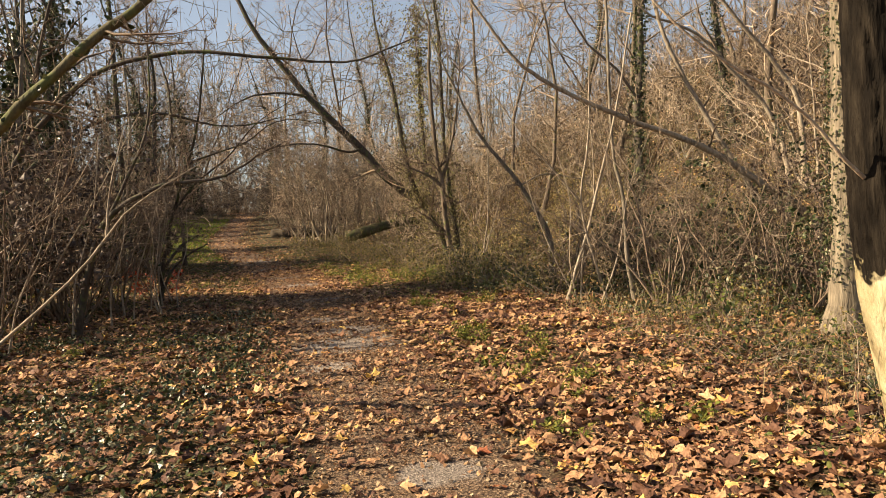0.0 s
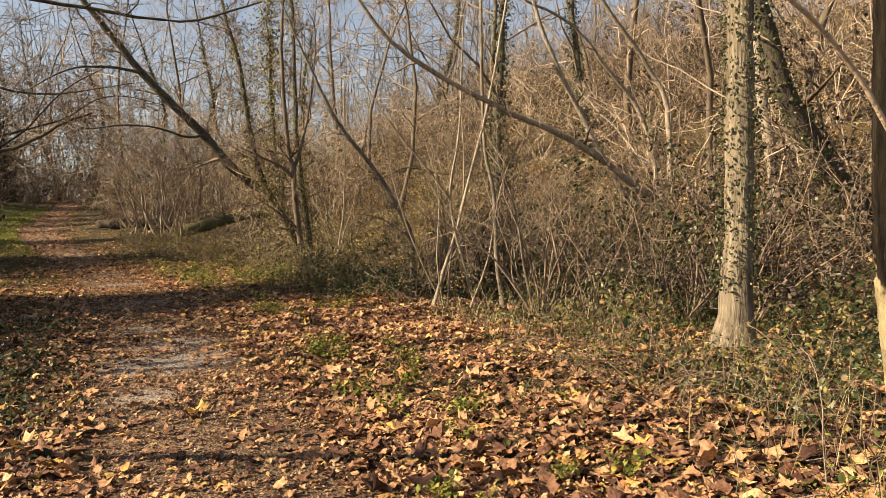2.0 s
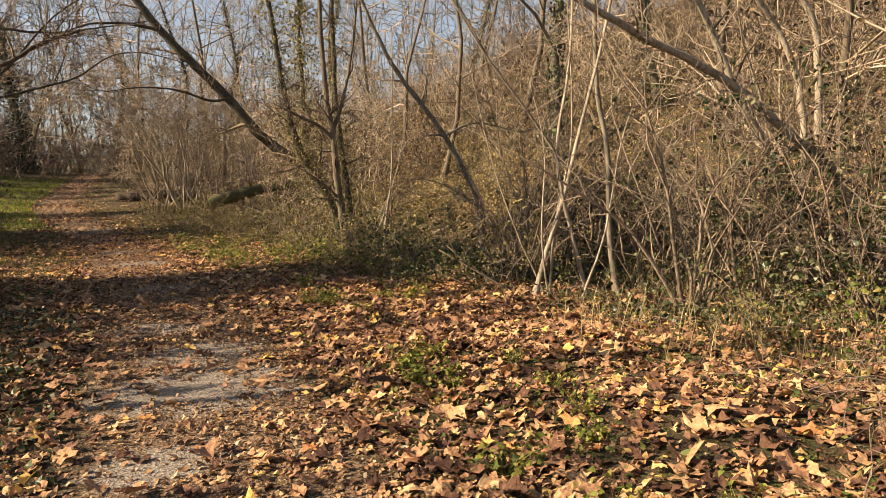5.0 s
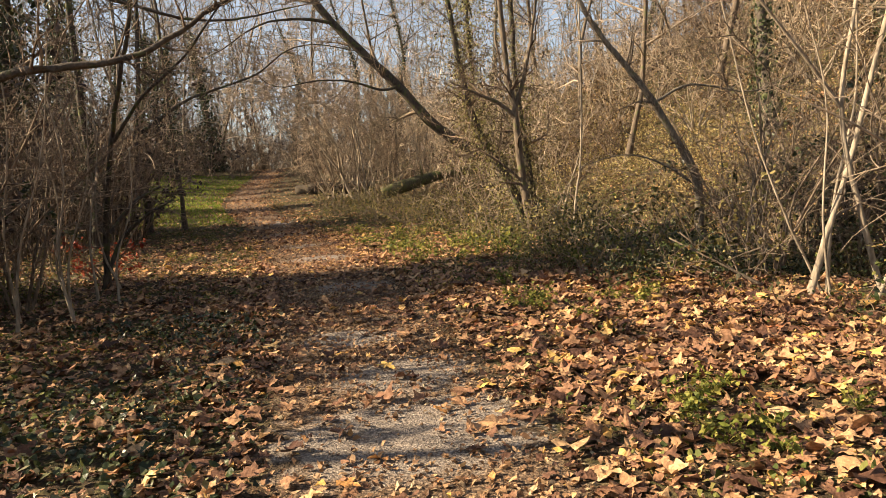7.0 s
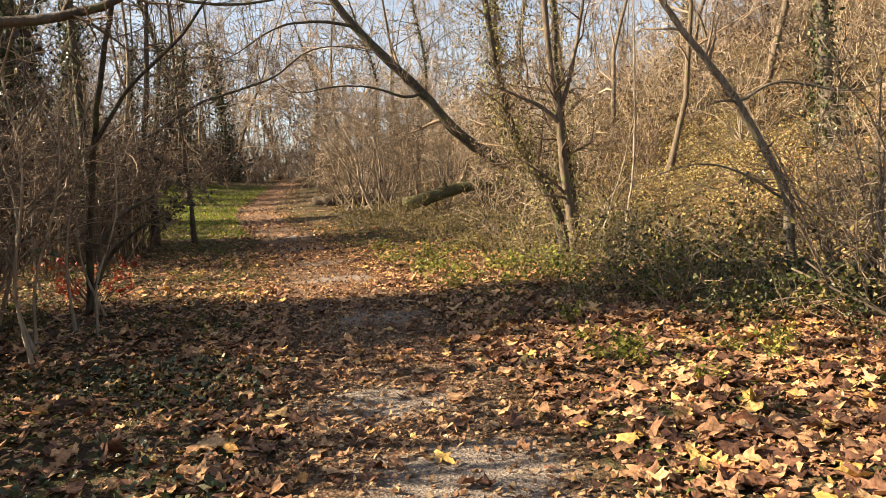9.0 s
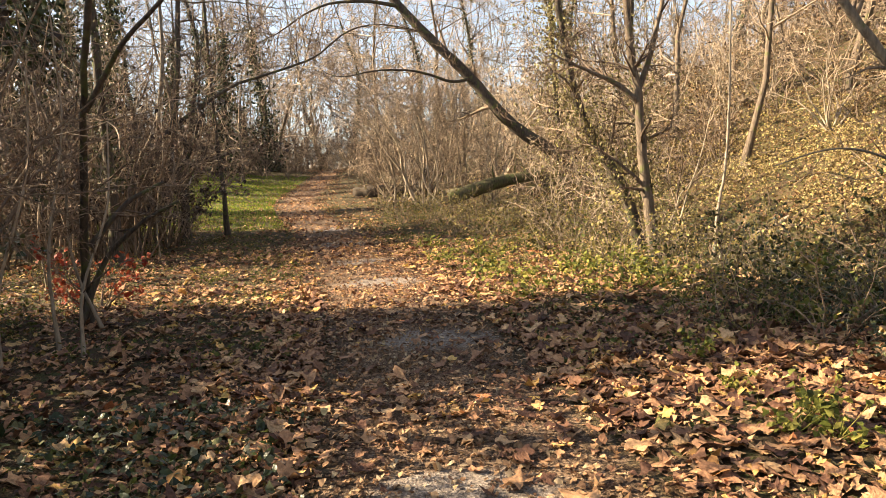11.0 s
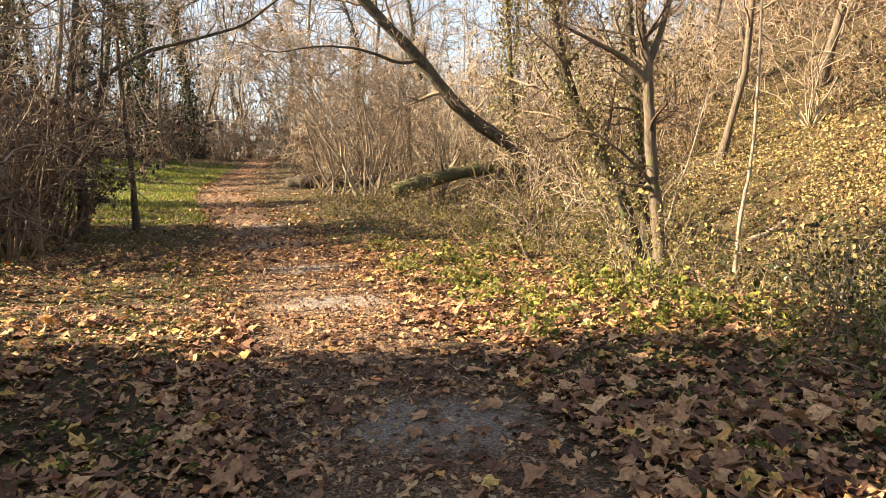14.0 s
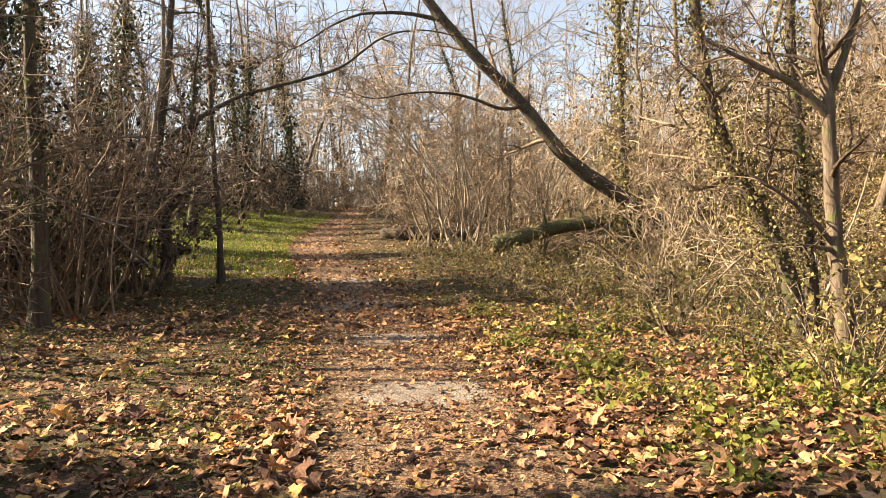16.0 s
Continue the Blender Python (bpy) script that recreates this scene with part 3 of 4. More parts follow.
hero_tree("hazel_shrub", "many-stemmed pale hazel with crossing stems", [
    ([(4.04, 7.9, 0.0), (4.25, 7.9, 0.6), (4.48, 7.9, 1.21), (4.8, 7.9, 2.25), (5.12, 7.9, 3.29), (5.5, 7.9, 5.0)], 0.035, 0.015),
    ([(4.83, 7.85, -0.1), (4.59, 7.85, 0.67), (4.37, 7.85, 1.73), (4.55, 7.85, 2.8), (4.66, 7.85, 4.4)], 0.034, 0.012),
    ([(4.37, 7.85, 1.73), (3.93, 7.8, 2.24), (3.34, 7.75, 2.89), (2.7, 7.7, 3.8)], 0.02, 0.007),
    ([(4.3, 8.0, 0.0), (3.95, 8.0, 0.7), (3.6, 8.0, 1.6), (3.3, 8.0, 2.8)], 0.016, 0.006),
    ([(4.4, 8.1, 0.0), (4.5, 8.1, 0.9), (4.75, 8.1, 2.0), (4.7, 8.1, 3.6)], 0.02, 0.007),
    ([(4.6, 7.7, 0.0), (4.95, 7.7, 0.8), (5.2, 7.7, 1.9), (5.7, 7.7, 3.0)], 0.018, 0.006),
    ([(4.2, 7.8, 0.0), (4.05, 7.7, 0.8), (4.1, 7.7, 1.8), (3.9, 7.7, 2.6)], 0.014, 0.005)], BARK_TAN, TWIG_TAN, twigs=8, twig_len=0.8, seed=9, sides=7, category="shrub")
hero_tree("young_tree", "straight slender grey-barked young tree", [
    ([(5.52, 8.2, 0), (5.4, 8.2, 0.6), (5.35, 8.2, 1.8), (5.18, 8.2, 2.82), (5.2, 8.25, 5.5)], 0.05, 0.025)], BARK_GREY, twigs=10, twig_len=0.9, seed=10, sides=8)
hero_tree("slanting_tree", "thin tree slanting over the ditch with a dark foot", [
    ([(5.65, 12.3, 0), (5.6, 12.3, 0.5), (5.55, 12.3, 1.1), (4.9, 12.3, 2.25), (4.35, 12.3, 2.95), (3.85, 12.3, 3.65), (3.3, 12.3, 4.8)], 0.085, 0.025),
    ([(5.5, 12.3, 1.0), (5.0, 12.4, 1.35), (4.4, 12.4, 1.5), (3.7, 12.4, 1.35)], 0.02, 0.006),
    ([(4.9, 12.3, 2.25), (5.6, 12.4, 2.5), (6.6, 12.4, 2.35), (7.4, 12.4, 2.6)], 0.024, 0.008)], BARK_GREY, TWIG_TAN, twigs=12, twig_len=1.0, seed=11)
hero_tree("twin_trunk_tree", "dark trunk hung with dead ivy stems", [
    ([(4.7, 18.3, 0), (4.4, 18.3, 0.95), (3.95, 18.3, 1.8), (3.6, 18.3, 2.5), (3.35, 18.3, 3.6), (3.1, 18.3, 5.6)], 0.12, 0.06),
    ([(5.0, 18.6, 0.0), (4.95, 18.6, 1.0), (4.8, 18.6, 2.3), (4.7, 18.6, 4.0), (4.7, 18.6, 7)], 0.10, 0.05)], BARK_DARK, TWIG, thin=0.006, depth=3, twigs=19, twig_len=1.5, seed=12, ivy=13000, ivy_span=(0.12, 1), ivy_reach=0.45, ivy_mat=VINE, ivy_size=(0.03, 0.075), lift=-0.08)
hero_tree("forked_oak", "grey forked tree with a stubby side limb", [
    ([(4.40, 17.0, 0), (4.32, 17.0, 0.6), (4.23, 17.0, 1.3), (4.18, 17.0, 2.2), (4.15, 17.0, 2.75), (4.02, 17.0, 3.6), (3.95, 17, 6)], 0.105, 0.05),
    ([(4.17, 17.0, 2.5), (3.75, 17.0, 2.85), (3.3, 17.0, 3.05), (2.8, 17.0, 3.3)], 0.055, 0.015),
    ([(4.16, 17.0, 2.7), (4.4, 17.0, 3.3), (4.7, 17.0, 4.6), (4.9, 17, 6)], 0.06, 0.02)], BARK_BROWN, twigs=16, twig_len=1.6, seed=13, depth=3, thin=0.005)
hero_tree("sapling", "straight thin pale sapling on the bank", [
    ([(5.1, 16.4, 0), (5.2, 16.4, 0.7), (5.34, 16.4, 1.46), (5.42, 16.4, 2.75), (5.48, 16.4, 5)], 0.032, 0.014)], BARK_TAN, TWIG_TAN, twigs=6, twig_len=0.6, seed=14, sides=7)
hero_tree("leaning_dark_tree", "dark tree leaning far across the path, snapped at its foot", [
    ([(8.3, 32.0, 0.6), (7.4, 32.0, 1.95), (5.8, 32.0, 3.0), (4.85, 32.0, 3.85), (3.8, 32.0, 5.15), (2.4, 32.0, 6.6), (1.3, 32.0, 7.8), (0.4, 32.0, 9.0), (-0.8, 32, 10.6)], 0.27, 0.13),
    ([(3.8, 32.0, 5.15), (3.0, 31.6, 5.0), (1.9, 31.2, 5.3), (0.6, 31, 5.4), (-0.8, 31, 5.2)], 0.07, 0.02),
    ([(1.3, 32.0, 7.8), (0.0, 31.6, 7.9), (-1.5, 31, 7.6), (-3.0, 30.5, 6.6)], 0.08, 0.02)], BARK_DARK, twigs=18, twig_len=2.2, seed=15, depth=3, thin=0.009)
hero_tree("ivy_stub_tree", "ivy-covered upright tree beside the leaning trunk", [
    ([(7.3, 32.4, 0), (7.25, 32.4, 2.2), (7.1, 32.4, 4.5), (7.0, 32.4, 8)], 0.17, 0.07)], BARK_DARK, thin=0.010, depth=3, twigs=14, twig_len=1.8, seed=16, ivy=5500, ivy_reach=0.65, ivy_mat=VINE, ivy_size=(0.07, 0.16))
hero_tree("slim_pole_tree", "slim straight dark tree by the grass", [
    ([(-4.1, 25.2, 0), (-4.1, 25.2, 1.5), (-4.2, 25.2, 3.2), (-4.25, 25.2, 7)], 0.075, 0.04)], BARK_DARK, twigs=18, twig_len=1.2, seed=17, thin=0.006)
hero_tree("roadside_tree", "dark twisted tree with hanging vines", [
    ([(-4.95, 24.2, 0), (-4.9, 24.2, 1.2), (-5.05, 24.2, 2.6), (-4.8, 24.2, 4.5), (-4.6, 24.2, 7)], 0.13, 0.05),
    ([(-4.95, 24.2, 1.9), (-4.5, 24.3, 2.9), (-4.3, 24.3, 4.4)], 0.06, 0.02),
    ([(-4.85, 24.2, 3.2), (-3.7, 25, 4.11), (-2.82, 25.5, 4.49), (-1.56, 26, 4.99), (-0.53, 26, 5.7), (0.5, 26, 5.83), (1.6, 26, 5.6)], 0.055, 0.012)], BARK_DARK, twigs=19, twig_len=1.4, seed=18, lift=-0.1, depth=3, thin=0.006)
hero_tree("dark_trunk_tree", "dark upright trunk wrapped in ivy", [
    ([(-5.0, 19.2, 0), (-4.95, 19.2, 1.5), (-5.0, 19.2, 3.4), (-5.0, 19.2, 8)], 0.12, 0.06)], BARK_DARK, thin=0.005, depth=3, twigs=18, twig_len=1.4, seed=19, ivy=3200, ivy_span=(0.2, 1), ivy_reach=0.25, lift=-0.06)
hero_tree("overhanging_tree", "dark leaning tree with a long limb over the path", [
    ([(-3.3, 13.2, 0), (-3.15, 12.9, 0.9), (-2.9, 12.4, 1.7), (-2.5, 11.6, 2.6), (-2.1, 11.0, 3.6), (-1.8, 10.6, 5.2)], 0.05, 0.015),
    ([(-2.7, 12.0, 2.1), (-2.2, 11.6, 2.6), (-1.6, 11.2, 3.0), (-1.0, 10.8, 3.6), (-0.3, 10.5, 4.0)], 0.025, 0.006),
    ([(-3.1, 12.9, 0.9), (-2.75, 13.0, 1.3), (-2.4, 13.1, 1.5)], 0.04, 0.015)], BARK_DARK, twigs=16, twig_len=1.2, seed=20, depth=3)
hero_tree("mossy_branch_tree", "mossy limb slanting up from the thicket", [
    ([(-4.6, 4.6, 0), (-4.0, 4.0, 1.2), (-3.4, 3.3, 2.05), (-2.76, 2.6, 2.53), (-2.13, 2.5, 3.09), (-1.66, 2.5, 3.46), (-0.9, 2.4, 4.3)], 0.06, 0.03)], MOSS_DARK, TWIG, twigs=14, twig_len=1.1, seed=21, ivy=120, depth=3)
hero_tree("left_limb_tree", "dark tree with a long level limb and fine twigs", [
    ([(-3.9, 8.6, 0), (-3.6, 8.4, 1.1), (-3.2, 8.2, 1.9), (-2.46, 8, 2.3), (-1.99, 8, 2.36), (-1.47, 8, 2.44), (-1.0, 8, 2.72), (-0.6, 8, 2.9)], 0.06, 0.012),
    ([(-3.5, 8.3, 1.4), (-3.0, 8.4, 2.4), (-2.6, 8.5, 3.4), (-2.5, 8.4, 5)], 0.035, 0.012)], BARK_DARK, TWIG, twigs=18, twig_len=0.9, seed=22, depth=3)
for n, (x0, y0, x1, y1, z1) in enumerate([(-2.85, 10.2, -2.9, 10.3, 2.6), (-2.95, 10.6, -3.1, 10.4, 2.2), (-3.1, 12.0, -2.95, 12.1, 3.0), (-4.9, 9.4, -2.4, 6.5, 3.2), (-3.2, 11.2, -2.7, 11.0, 2.4), (-3.3, 9.9, -2.6, 9.6, 2.9), (-3.6, 10.8, -3.3, 10.2, 3.4), (-3.0, 12.8, -3.4, 12.4, 2.7), (-3.5, 9.2, -3.1, 8.9, 2.4), (-3.9, 8.4, -3.2, 7.8, 3.0), (-2.75, 11.6, -2.5, 11.9, 2.0), (-4.4, 7.2, -3.4, 6.6, 2.6), (-5.2, 16.8, -5.0, 16.5, 3.2), (-4.6, 20.6, -4.3, 20.4, 3.4), (-5.3, 22.6, -5.0, 22.4, 3.6)]):
    hero_tree("vine_shrub", "thin pale vine-like stem at the thicket's edge", [
        ([(x0, y0, 0), (x0 * 0.7 + x1 * 0.3 - 0.07, y0 * 0.7 + y1 * 0.3, z1 * 0.3), (x0 * 0.4 + x1 * 0.6 + 0.08, y0 * 0.4 + y1 * 0.6, z1 * 0.65), (x1, y1, z1)], 0.017, 0.006)],
        BARK_TAN, TWIG_TAN, twigs=10, twig_len=0.7, seed=30 + n, sides=6, group="stems at the thicket edge", category="shrub")

hero_tree("canopy_tree", "bare tree with long limbs reaching over the path", [
    ([(-6.2, 10.5, 0), (-5.6, 10.3, 1.6), (-4.8, 10, 3.2), (-3.6, 9.6, 4.3), (-2.2, 9.2, 4.6), (-0.9, 9, 4.5), (0.6, 9, 4.4), (1.8, 9, 4.8)], 0.075, 0.012),
    ([(-5.2, 10.1, 2.4), (-4.4, 11.5, 3.6), (-3.2, 13, 4.2), (-1.6, 14, 4.0), (0.2, 14.5, 4.4)], 0.05, 0.01),
    ([(-4.8, 10, 3.2), (-4.4, 9.8, 4.8), (-3.8, 9.6, 6.8)], 0.05, 0.015)], BARK_DARK, TWIG, twigs=17, twig_len=1.5, seed=23, depth=3, thin=0.004)
hero_tree("dead_branch", "bare pale branch slanting out of the thicket", [
    ([(-4.3, 4.6, 0.0), (-3.3, 4.1, 0.75), (-2.66, 4, 1.3), (-2.22, 4, 1.82), (-1.9, 4, 2.05), (-1.5, 4.1, 2.3)], 0.022, 0.006),
    ([(-2.4, 4, 1.6), (-2.35, 4.1, 2.1), (-2.2, 4.2, 2.7)], 0.012, 0.004)], BARK_TAN, TWIG_TAN, twigs=14, twig_len=0.6, seed=24, sides=6, category="branch", thin=0.0025)
# arching stems beside the far bend
for n, (x, y, top, bend) in enumerate([(0.95, 34.4, 6.4, -2.6), (1.3, 35.4, 6.8, -2.0), (1.5, 33.6, 5.8, -2.4), (2.2, 32.6, 5.0, -1.2), (1.9, 36, 6.5, 0.4), (2.8, 35.5, 5.8, 0.8), (3.4, 37, 5.2, -0.8), (3.9, 36.5, 6.8, 1.0), (5.0, 35, 5.5, 0.4)]):
    g = float(land(x, y))
    lines = []
    rr = np.random.default_rng(60 + n)
    for s in range(4):
        b = bend * rr.uniform(0.5, 1.3) + rr.uniform(-0.8, 0.8)
        h = top * rr.uniform(0.7, 1.0)
        d = rr.uniform(-0.8, 0.8)
        j = rr.normal(0, 0.22, 4)
        lines.append(([(x + rr.uniform(-0.6, 0.6), y + j[0], g), (x + b * 0.10 + j[1], y + d * 0.1, g + h * 0.2), (x + b * 0.22 + j[2], y + d * 0.2, g + h * 0.45), (x + b * 0.55 + j[3], y + d * 0.6, g + h * 0.75), (x + b * 1.1, y + d, g + h), (x + b * 1.7, y + d, g + h * 0.98)], 0.045, 0.012))
    hero_tree("arching_shrub", "sunlit bare shrub arching towards the path", lines, BARK_TAN, TWIG_PALE, twigs=15, twig_len=2.0, seed=70 + n, sides=5, thin=0.0105, depth=3, lift=0.0, group="arching shrubs", category="shrub")


# ---- logs ----
def log(name, label, pts, r0, r1, mat, seed, stubs=3):
    rng = np.random.default_rng(seed)
    base = np.array(pts[0], float)
    ob = new(name)
    ob.matrix_world = Matrix.Translation(base)
    tagged(ob, label, "log")
    line = smooth_line(pts, 6) - base
    k = len(line)
    t = Tubes()
    rad = taper(r0, r1, k) * (1 + 0.07 * rng.normal(0, 1, k))
    ends = np.array([line[0] - (line[1] - line[0]) * 0.02, *line, line[-1] + (line[-1] - line[-2]) * 0.02])
    t.add(ends, np.array([r0 * 0.02, *rad, 0.003]))
    part("bole", t.mesh("bole", mat, 12), ob)
    for _ in range(stubs):
        i = rng.integers(2, k - 2)
        s = Tubes()
        w = rng.normal(0, 1, 3)
        w[2] = abs(w[2])
        s.add(bent(rng, line[i], w, rng.uniform(0.3, 0.8), 4, 0.1), taper(r1 * 0.4, 0.01, 4))
        part("branch_stub", s.mesh("branch_stub", mat, 6), ob)
    return ob


log("fallen_log", "fallen mossy log propped above the undergrowth", [(2.9, 33, 0.75), (4.2, 33, 1.1), (5.3, 33, 1.35), (6.6, 33, 1.5)], 0.30, 0.2, MOSS_DARK, 1, 6)
log("cut_log", "dark decaying log lying beside the path", [(-0.75, 39, 1.0), (0.3, 38.6, 1.08), (1.6, 38.2, 1.05), (3.0, 38, 1.05)], 0.36, 0.26, PLATE_BARK, 2, 6)
log("pale_log", "pale barkless branch lying in the ditch", [(8.0, 20.2, float(land(8.0, 20.2)) + 0.05), (8.4, 20.2, float(land(8.4, 20.2)) + 0.06), (8.8, 20.15, float(land(8.8, 20.15)) + 0.05)], 0.06, 0.045, BARK_TAN, 3, 1)
log("fallen_branch", "grey dead branch lying at the thicket's foot", [(4.0, 8.5, 0.08), (3.75, 8.8, 0.28), (3.4, 9.2, 0.55)], 0.018, 0.008, BARK_BROWN, 4, 3)
log("broken_branch", "broken dark branch rising from the thicket", [(-3.3, 13.0, 0.1), (-3.0, 13.0, 0.75), (-2.6, 12.9, 1.1), (-2.2, 12.8, 1.3)], 0.035, 0.015, BARK_DARK, 5, 1)

# ---- thickets ----
WEED_SPOTS = [(1.19, 1.1), (1.79, 1.2), (2.1, 1.05), (1.05, 1.35), (2.08, 4.08), (1.6, 2.1), (1.9, 2.75), (1.75, 2.5), (1.5, 5.4), (1.9, 3.7), (1.6, 5.65), (1.66, 5.0), (1.8, 5.3), (1.75, 8.85), (1.55, 8.7), (1.92, 8.0), (2.6, 8.3), (2.45, 8.5), (1.45, 16.2), (1.5, 14.9), (1.7, 14.7), (1.65, 16.4), (1.83, 10.25), (-2.66, 16.05), (1.87, 9.03), (1.55, 5.67), (1.69, 9.5), (1.7, 8.6), (1.4, 2.9), (1.9, 2.6), (2.4, 8.9), (2.9, 8.7), (1.5, 5.2), (1.9, 5.9), (2.3, 5.3), (2.2, 4.6), (1.9, 12.9), (1.6, 14.4), (2.0, 16.0), (1.4, 15.2), (2.6, 15.4), (1.8, 17.8), (1.2, 18.6), (-2.6, 16.6), (-3.2, 17.6), (-2.4, 18.8), (2.7, 12.2), (1.3, 3.6), (-3.4, 6.4), (-2.6, 4.2), (0.9, 20.6), (1.6, 20.2)]
rng = np.random.default_rng(11)
dark_bush = [make_shrub("shrub", "bare dark-twigged shrub in the thicket", s, stems=8, height=3.5, spread=0.7, mat=TWIG, twig_mat=TWIG if s == 1 else TWIG_TAN, thin=0.005, side=7, group="dark thicket shrubs") for s in (1, 2, 3)]
left_spots = [(-4.9, 7.6), (-5.6, 6.4), (-5.4, 9.0), (-6.6, 8.0), (-4.3, 10.2), (-3.9, 11.6), (-4.6, 12.6), (-5.6, 11.2), (-6.8, 15.4), (-6.6, 12.8), (-7.4, 10.4), (-8.5, 17.4), (-6.0, 20.4), (-7.4, 21.6), (-6.4, 23.4), (-5.6, 22.2), (-8.0, 24.4), (-6.0, 25.6), (-7.2, 27.2), (-9.2, 21), (-9, 30), (-11, 33), (-5.9, 21.4), (-6.6, 22.6), (-5.7, 23.7), (-7.4, 20.4), (-6.9, 24.6)]
spread_copies(dark_bush, left_spots, rng, (0.9, 1.35))
tan_bush = [make_shrub("shrub", "bare sunlit shrub with pale twigs", s, stems=9, height=3.2, spread=0.5, mat=TWIG_TAN, side=8, group="pale thicket shrubs") for s in (4, 5, 6)]
mid_bush = [make_shrub("shrub", "bare sunlit shrub with tangled pale twigs", s, stems=8, height=3.6, spread=0.9, mat=BARK_TAN, twig_mat=TWIG_PALE, side=7, thin=0.0085, r=0.028, leaf=BROWN_LEAF, leaf_n=120, leaf_size=(0.05, 0.1), group="pale thicket shrubs") for s in (41, 42, 43)]
mid_dark = [make_shrub("shrub", "bare brown shrub with tangled twigs", s, stems=8, height=3.2, spread=0.9, mat=TWIG, side=7, thin=0.0085, r=0.026, leaf=DEAD_LEAF, leaf_n=260, leaf_size=(0.05, 0.11), group="dark thicket shrubs") for s in (44, 45)]
right_spots = [(5.0, 6.4), (6.4, 5.6), (6.8, 9.4), (7.8, 6.4), (4.9, 9.6), (6.3, 11.0), (7.6, 11.8), (8.6, 9.8), (3.6, 19.6), (5.8, 20.4), (3.0, 24.6), (7.4, 27.6), (2.2, 28.2), (4.9, 34.5), (2.2, 35.6), (7.0, 36.8), (9.4, 33.0), (0.9, 42), (3, 44), (5.6, 41), (12, 29), (11, 36), (8.6, 42)]
spread_copies(tan_bush, [p for p in right_spots[::2] if p[1] < 18] + [(9.0, 10.8), (8.0, 13.4), (5.7, 11.3), (6.3, 12.5), (7.6, 13.0)], rng, (0.85, 1.3))
far_spots = [p for p in right_spots if p[1] > 18] + [(4.4, 25.8), (6.0, 26.4), (8.2, 24.6), (1.6, 31.4), (3.2, 30.2), (8.6, 29.4), (10.2, 30.6), (0.6, 37.5), (4.4, 39), (6.4, 34.2), (7.8, 31.4), (2.6, 41.5), (9.8, 37.6), (0.4, 34.8), (1.4, 39.6), (4.6, 47), (7.2, 45), (11.4, 42), (-0.2, 45), (10.6, 26.6), (12.6, 24.2), (14.4, 30.4)]
far_spots = [(x, y) for x, y in far_spots if y > 31.5 or not -0.9 < (x + 0.5) / (y - 9.8) - 0.22 < 0.15]
spread_copies(mid_bush + mid_dark, far_spots, rng, (0.8, 1.35))
for x, y in right_spots[1::2]:
    if y < 18:
        copy_thing(dark_bush[int(y) % 3], Matrix()).matrix_world = placed(x, y, rng.uniform(0, 360), rng.uniform(0.7, 1.0))
leafy_bush = [make_shrub("undergrowth_shrub", "low brown-leaved shrub growing on the slope", s, stems=7, height=1.3, spread=0.9, mat=TWIG_TAN, side=4, levels=1, leaf=BROWN_LEAF, leaf_n=260, leaf_size=(0.05, 0.10), thin=0.006, group="slope undergrowth") for s in (7, 8, 9)]
hill_spots = [(9.0 + 15 * rng.random() ** 1.4, rng.uniform(4, 42)) for _ in range(85)]
hill_spots = [(x, y) for x, y in hill_spots if not (8.2 < x < 12.5 and 16 < y < 26)]
spread_copies(leafy_bush, hill_spots, rng, (0.8, 1.7))
for n in range(40):
    y = rng.uniform(3, 38)
    x = rng.uniform(10.5 if not 13 < y < 27 else 14, 25)
    copy_thing((mid_bush + mid_dark)[n % 5], Matrix()).matrix_world = placed(x, y, rng.uniform(0, 360), rng.uniform(1.0, 1.7))
low = [make_shrub("bramble_clump", "low bramble clump with dull green leaves", s, stems=9, height=1.1, spread=1.4, mat=TWIG, side=5, levels=1, leaf=HERB, leaf_n=260, leaf_size=(0.03, 0.07), arch=0.12, r=0.006, group="bramble clumps") for s in (10, 11, 12)]
low_spots = [(3.6, 9.6), (4.2, 10.6), (3.9, 6.2), (4.6, 5.2), (4.4, 4.0), (3.9, 2.6), (4.6, 1.6), (5.4, 4.6), (6.0, 2.4), (3.3, 11.4), (4.4, 12.4), (3.4, 13.6), (4.6, 14.4), (2.9, 16.4), (3.6, 17.6), (2.4, 18.6), (2.4, 20.6), (1.6, 22.4), (3.0, 22.6), (1.2, 24.6), (0.6, 27.0), (6.2, 8.0), (6.8, 6.8), (7.4, 4.6), (5.6, 13.2), (6.6, 17), (2.9, 10.4), (3.4, 10.9), (3.0, 11.6), (3.8, 10.2), (2.6, 11.0), (3.5, 11.8), (-4.4, 8.4), (-4.2, 13.0), (-5.0, 16.6), (-4.9, 18.2), (-5.2, 21.6), (-4.7, 23.4), (-5.6, 26.8), (-6.2, 10.4)]
spread_copies(low, low_spots, rng, (0.7, 1.15))
ivy_bush = [make_shrub("ivy_shrub", "dense dark shrub overgrown with ivy", s, stems=9, height=2.6, spread=0.5, mat=TWIG, side=7, leaf=IVY, leaf_n=700, leaf_size=(0.05, 0.11), group="ivy-grown shrubs") for s in (14, 15)]
spread_copies(ivy_bush, [(-6.2, 9.6), (-5.2, 12.0), (-7.2, 12.0), (-7.6, 8.6), (-6.6, 21.8), (-8.2, 23.2), (-7.4, 25.4), (-6.8, 10.8), (-8.6, 20.2), (7.4, 9.0), (8.4, 7.4), (9.6, 6.2), (6.6, 10.2), (7.6, 12.6), (6.2, 7.4), (7.0, 5.6), (8.8, 11.0)], rng, (0.8, 1.15))
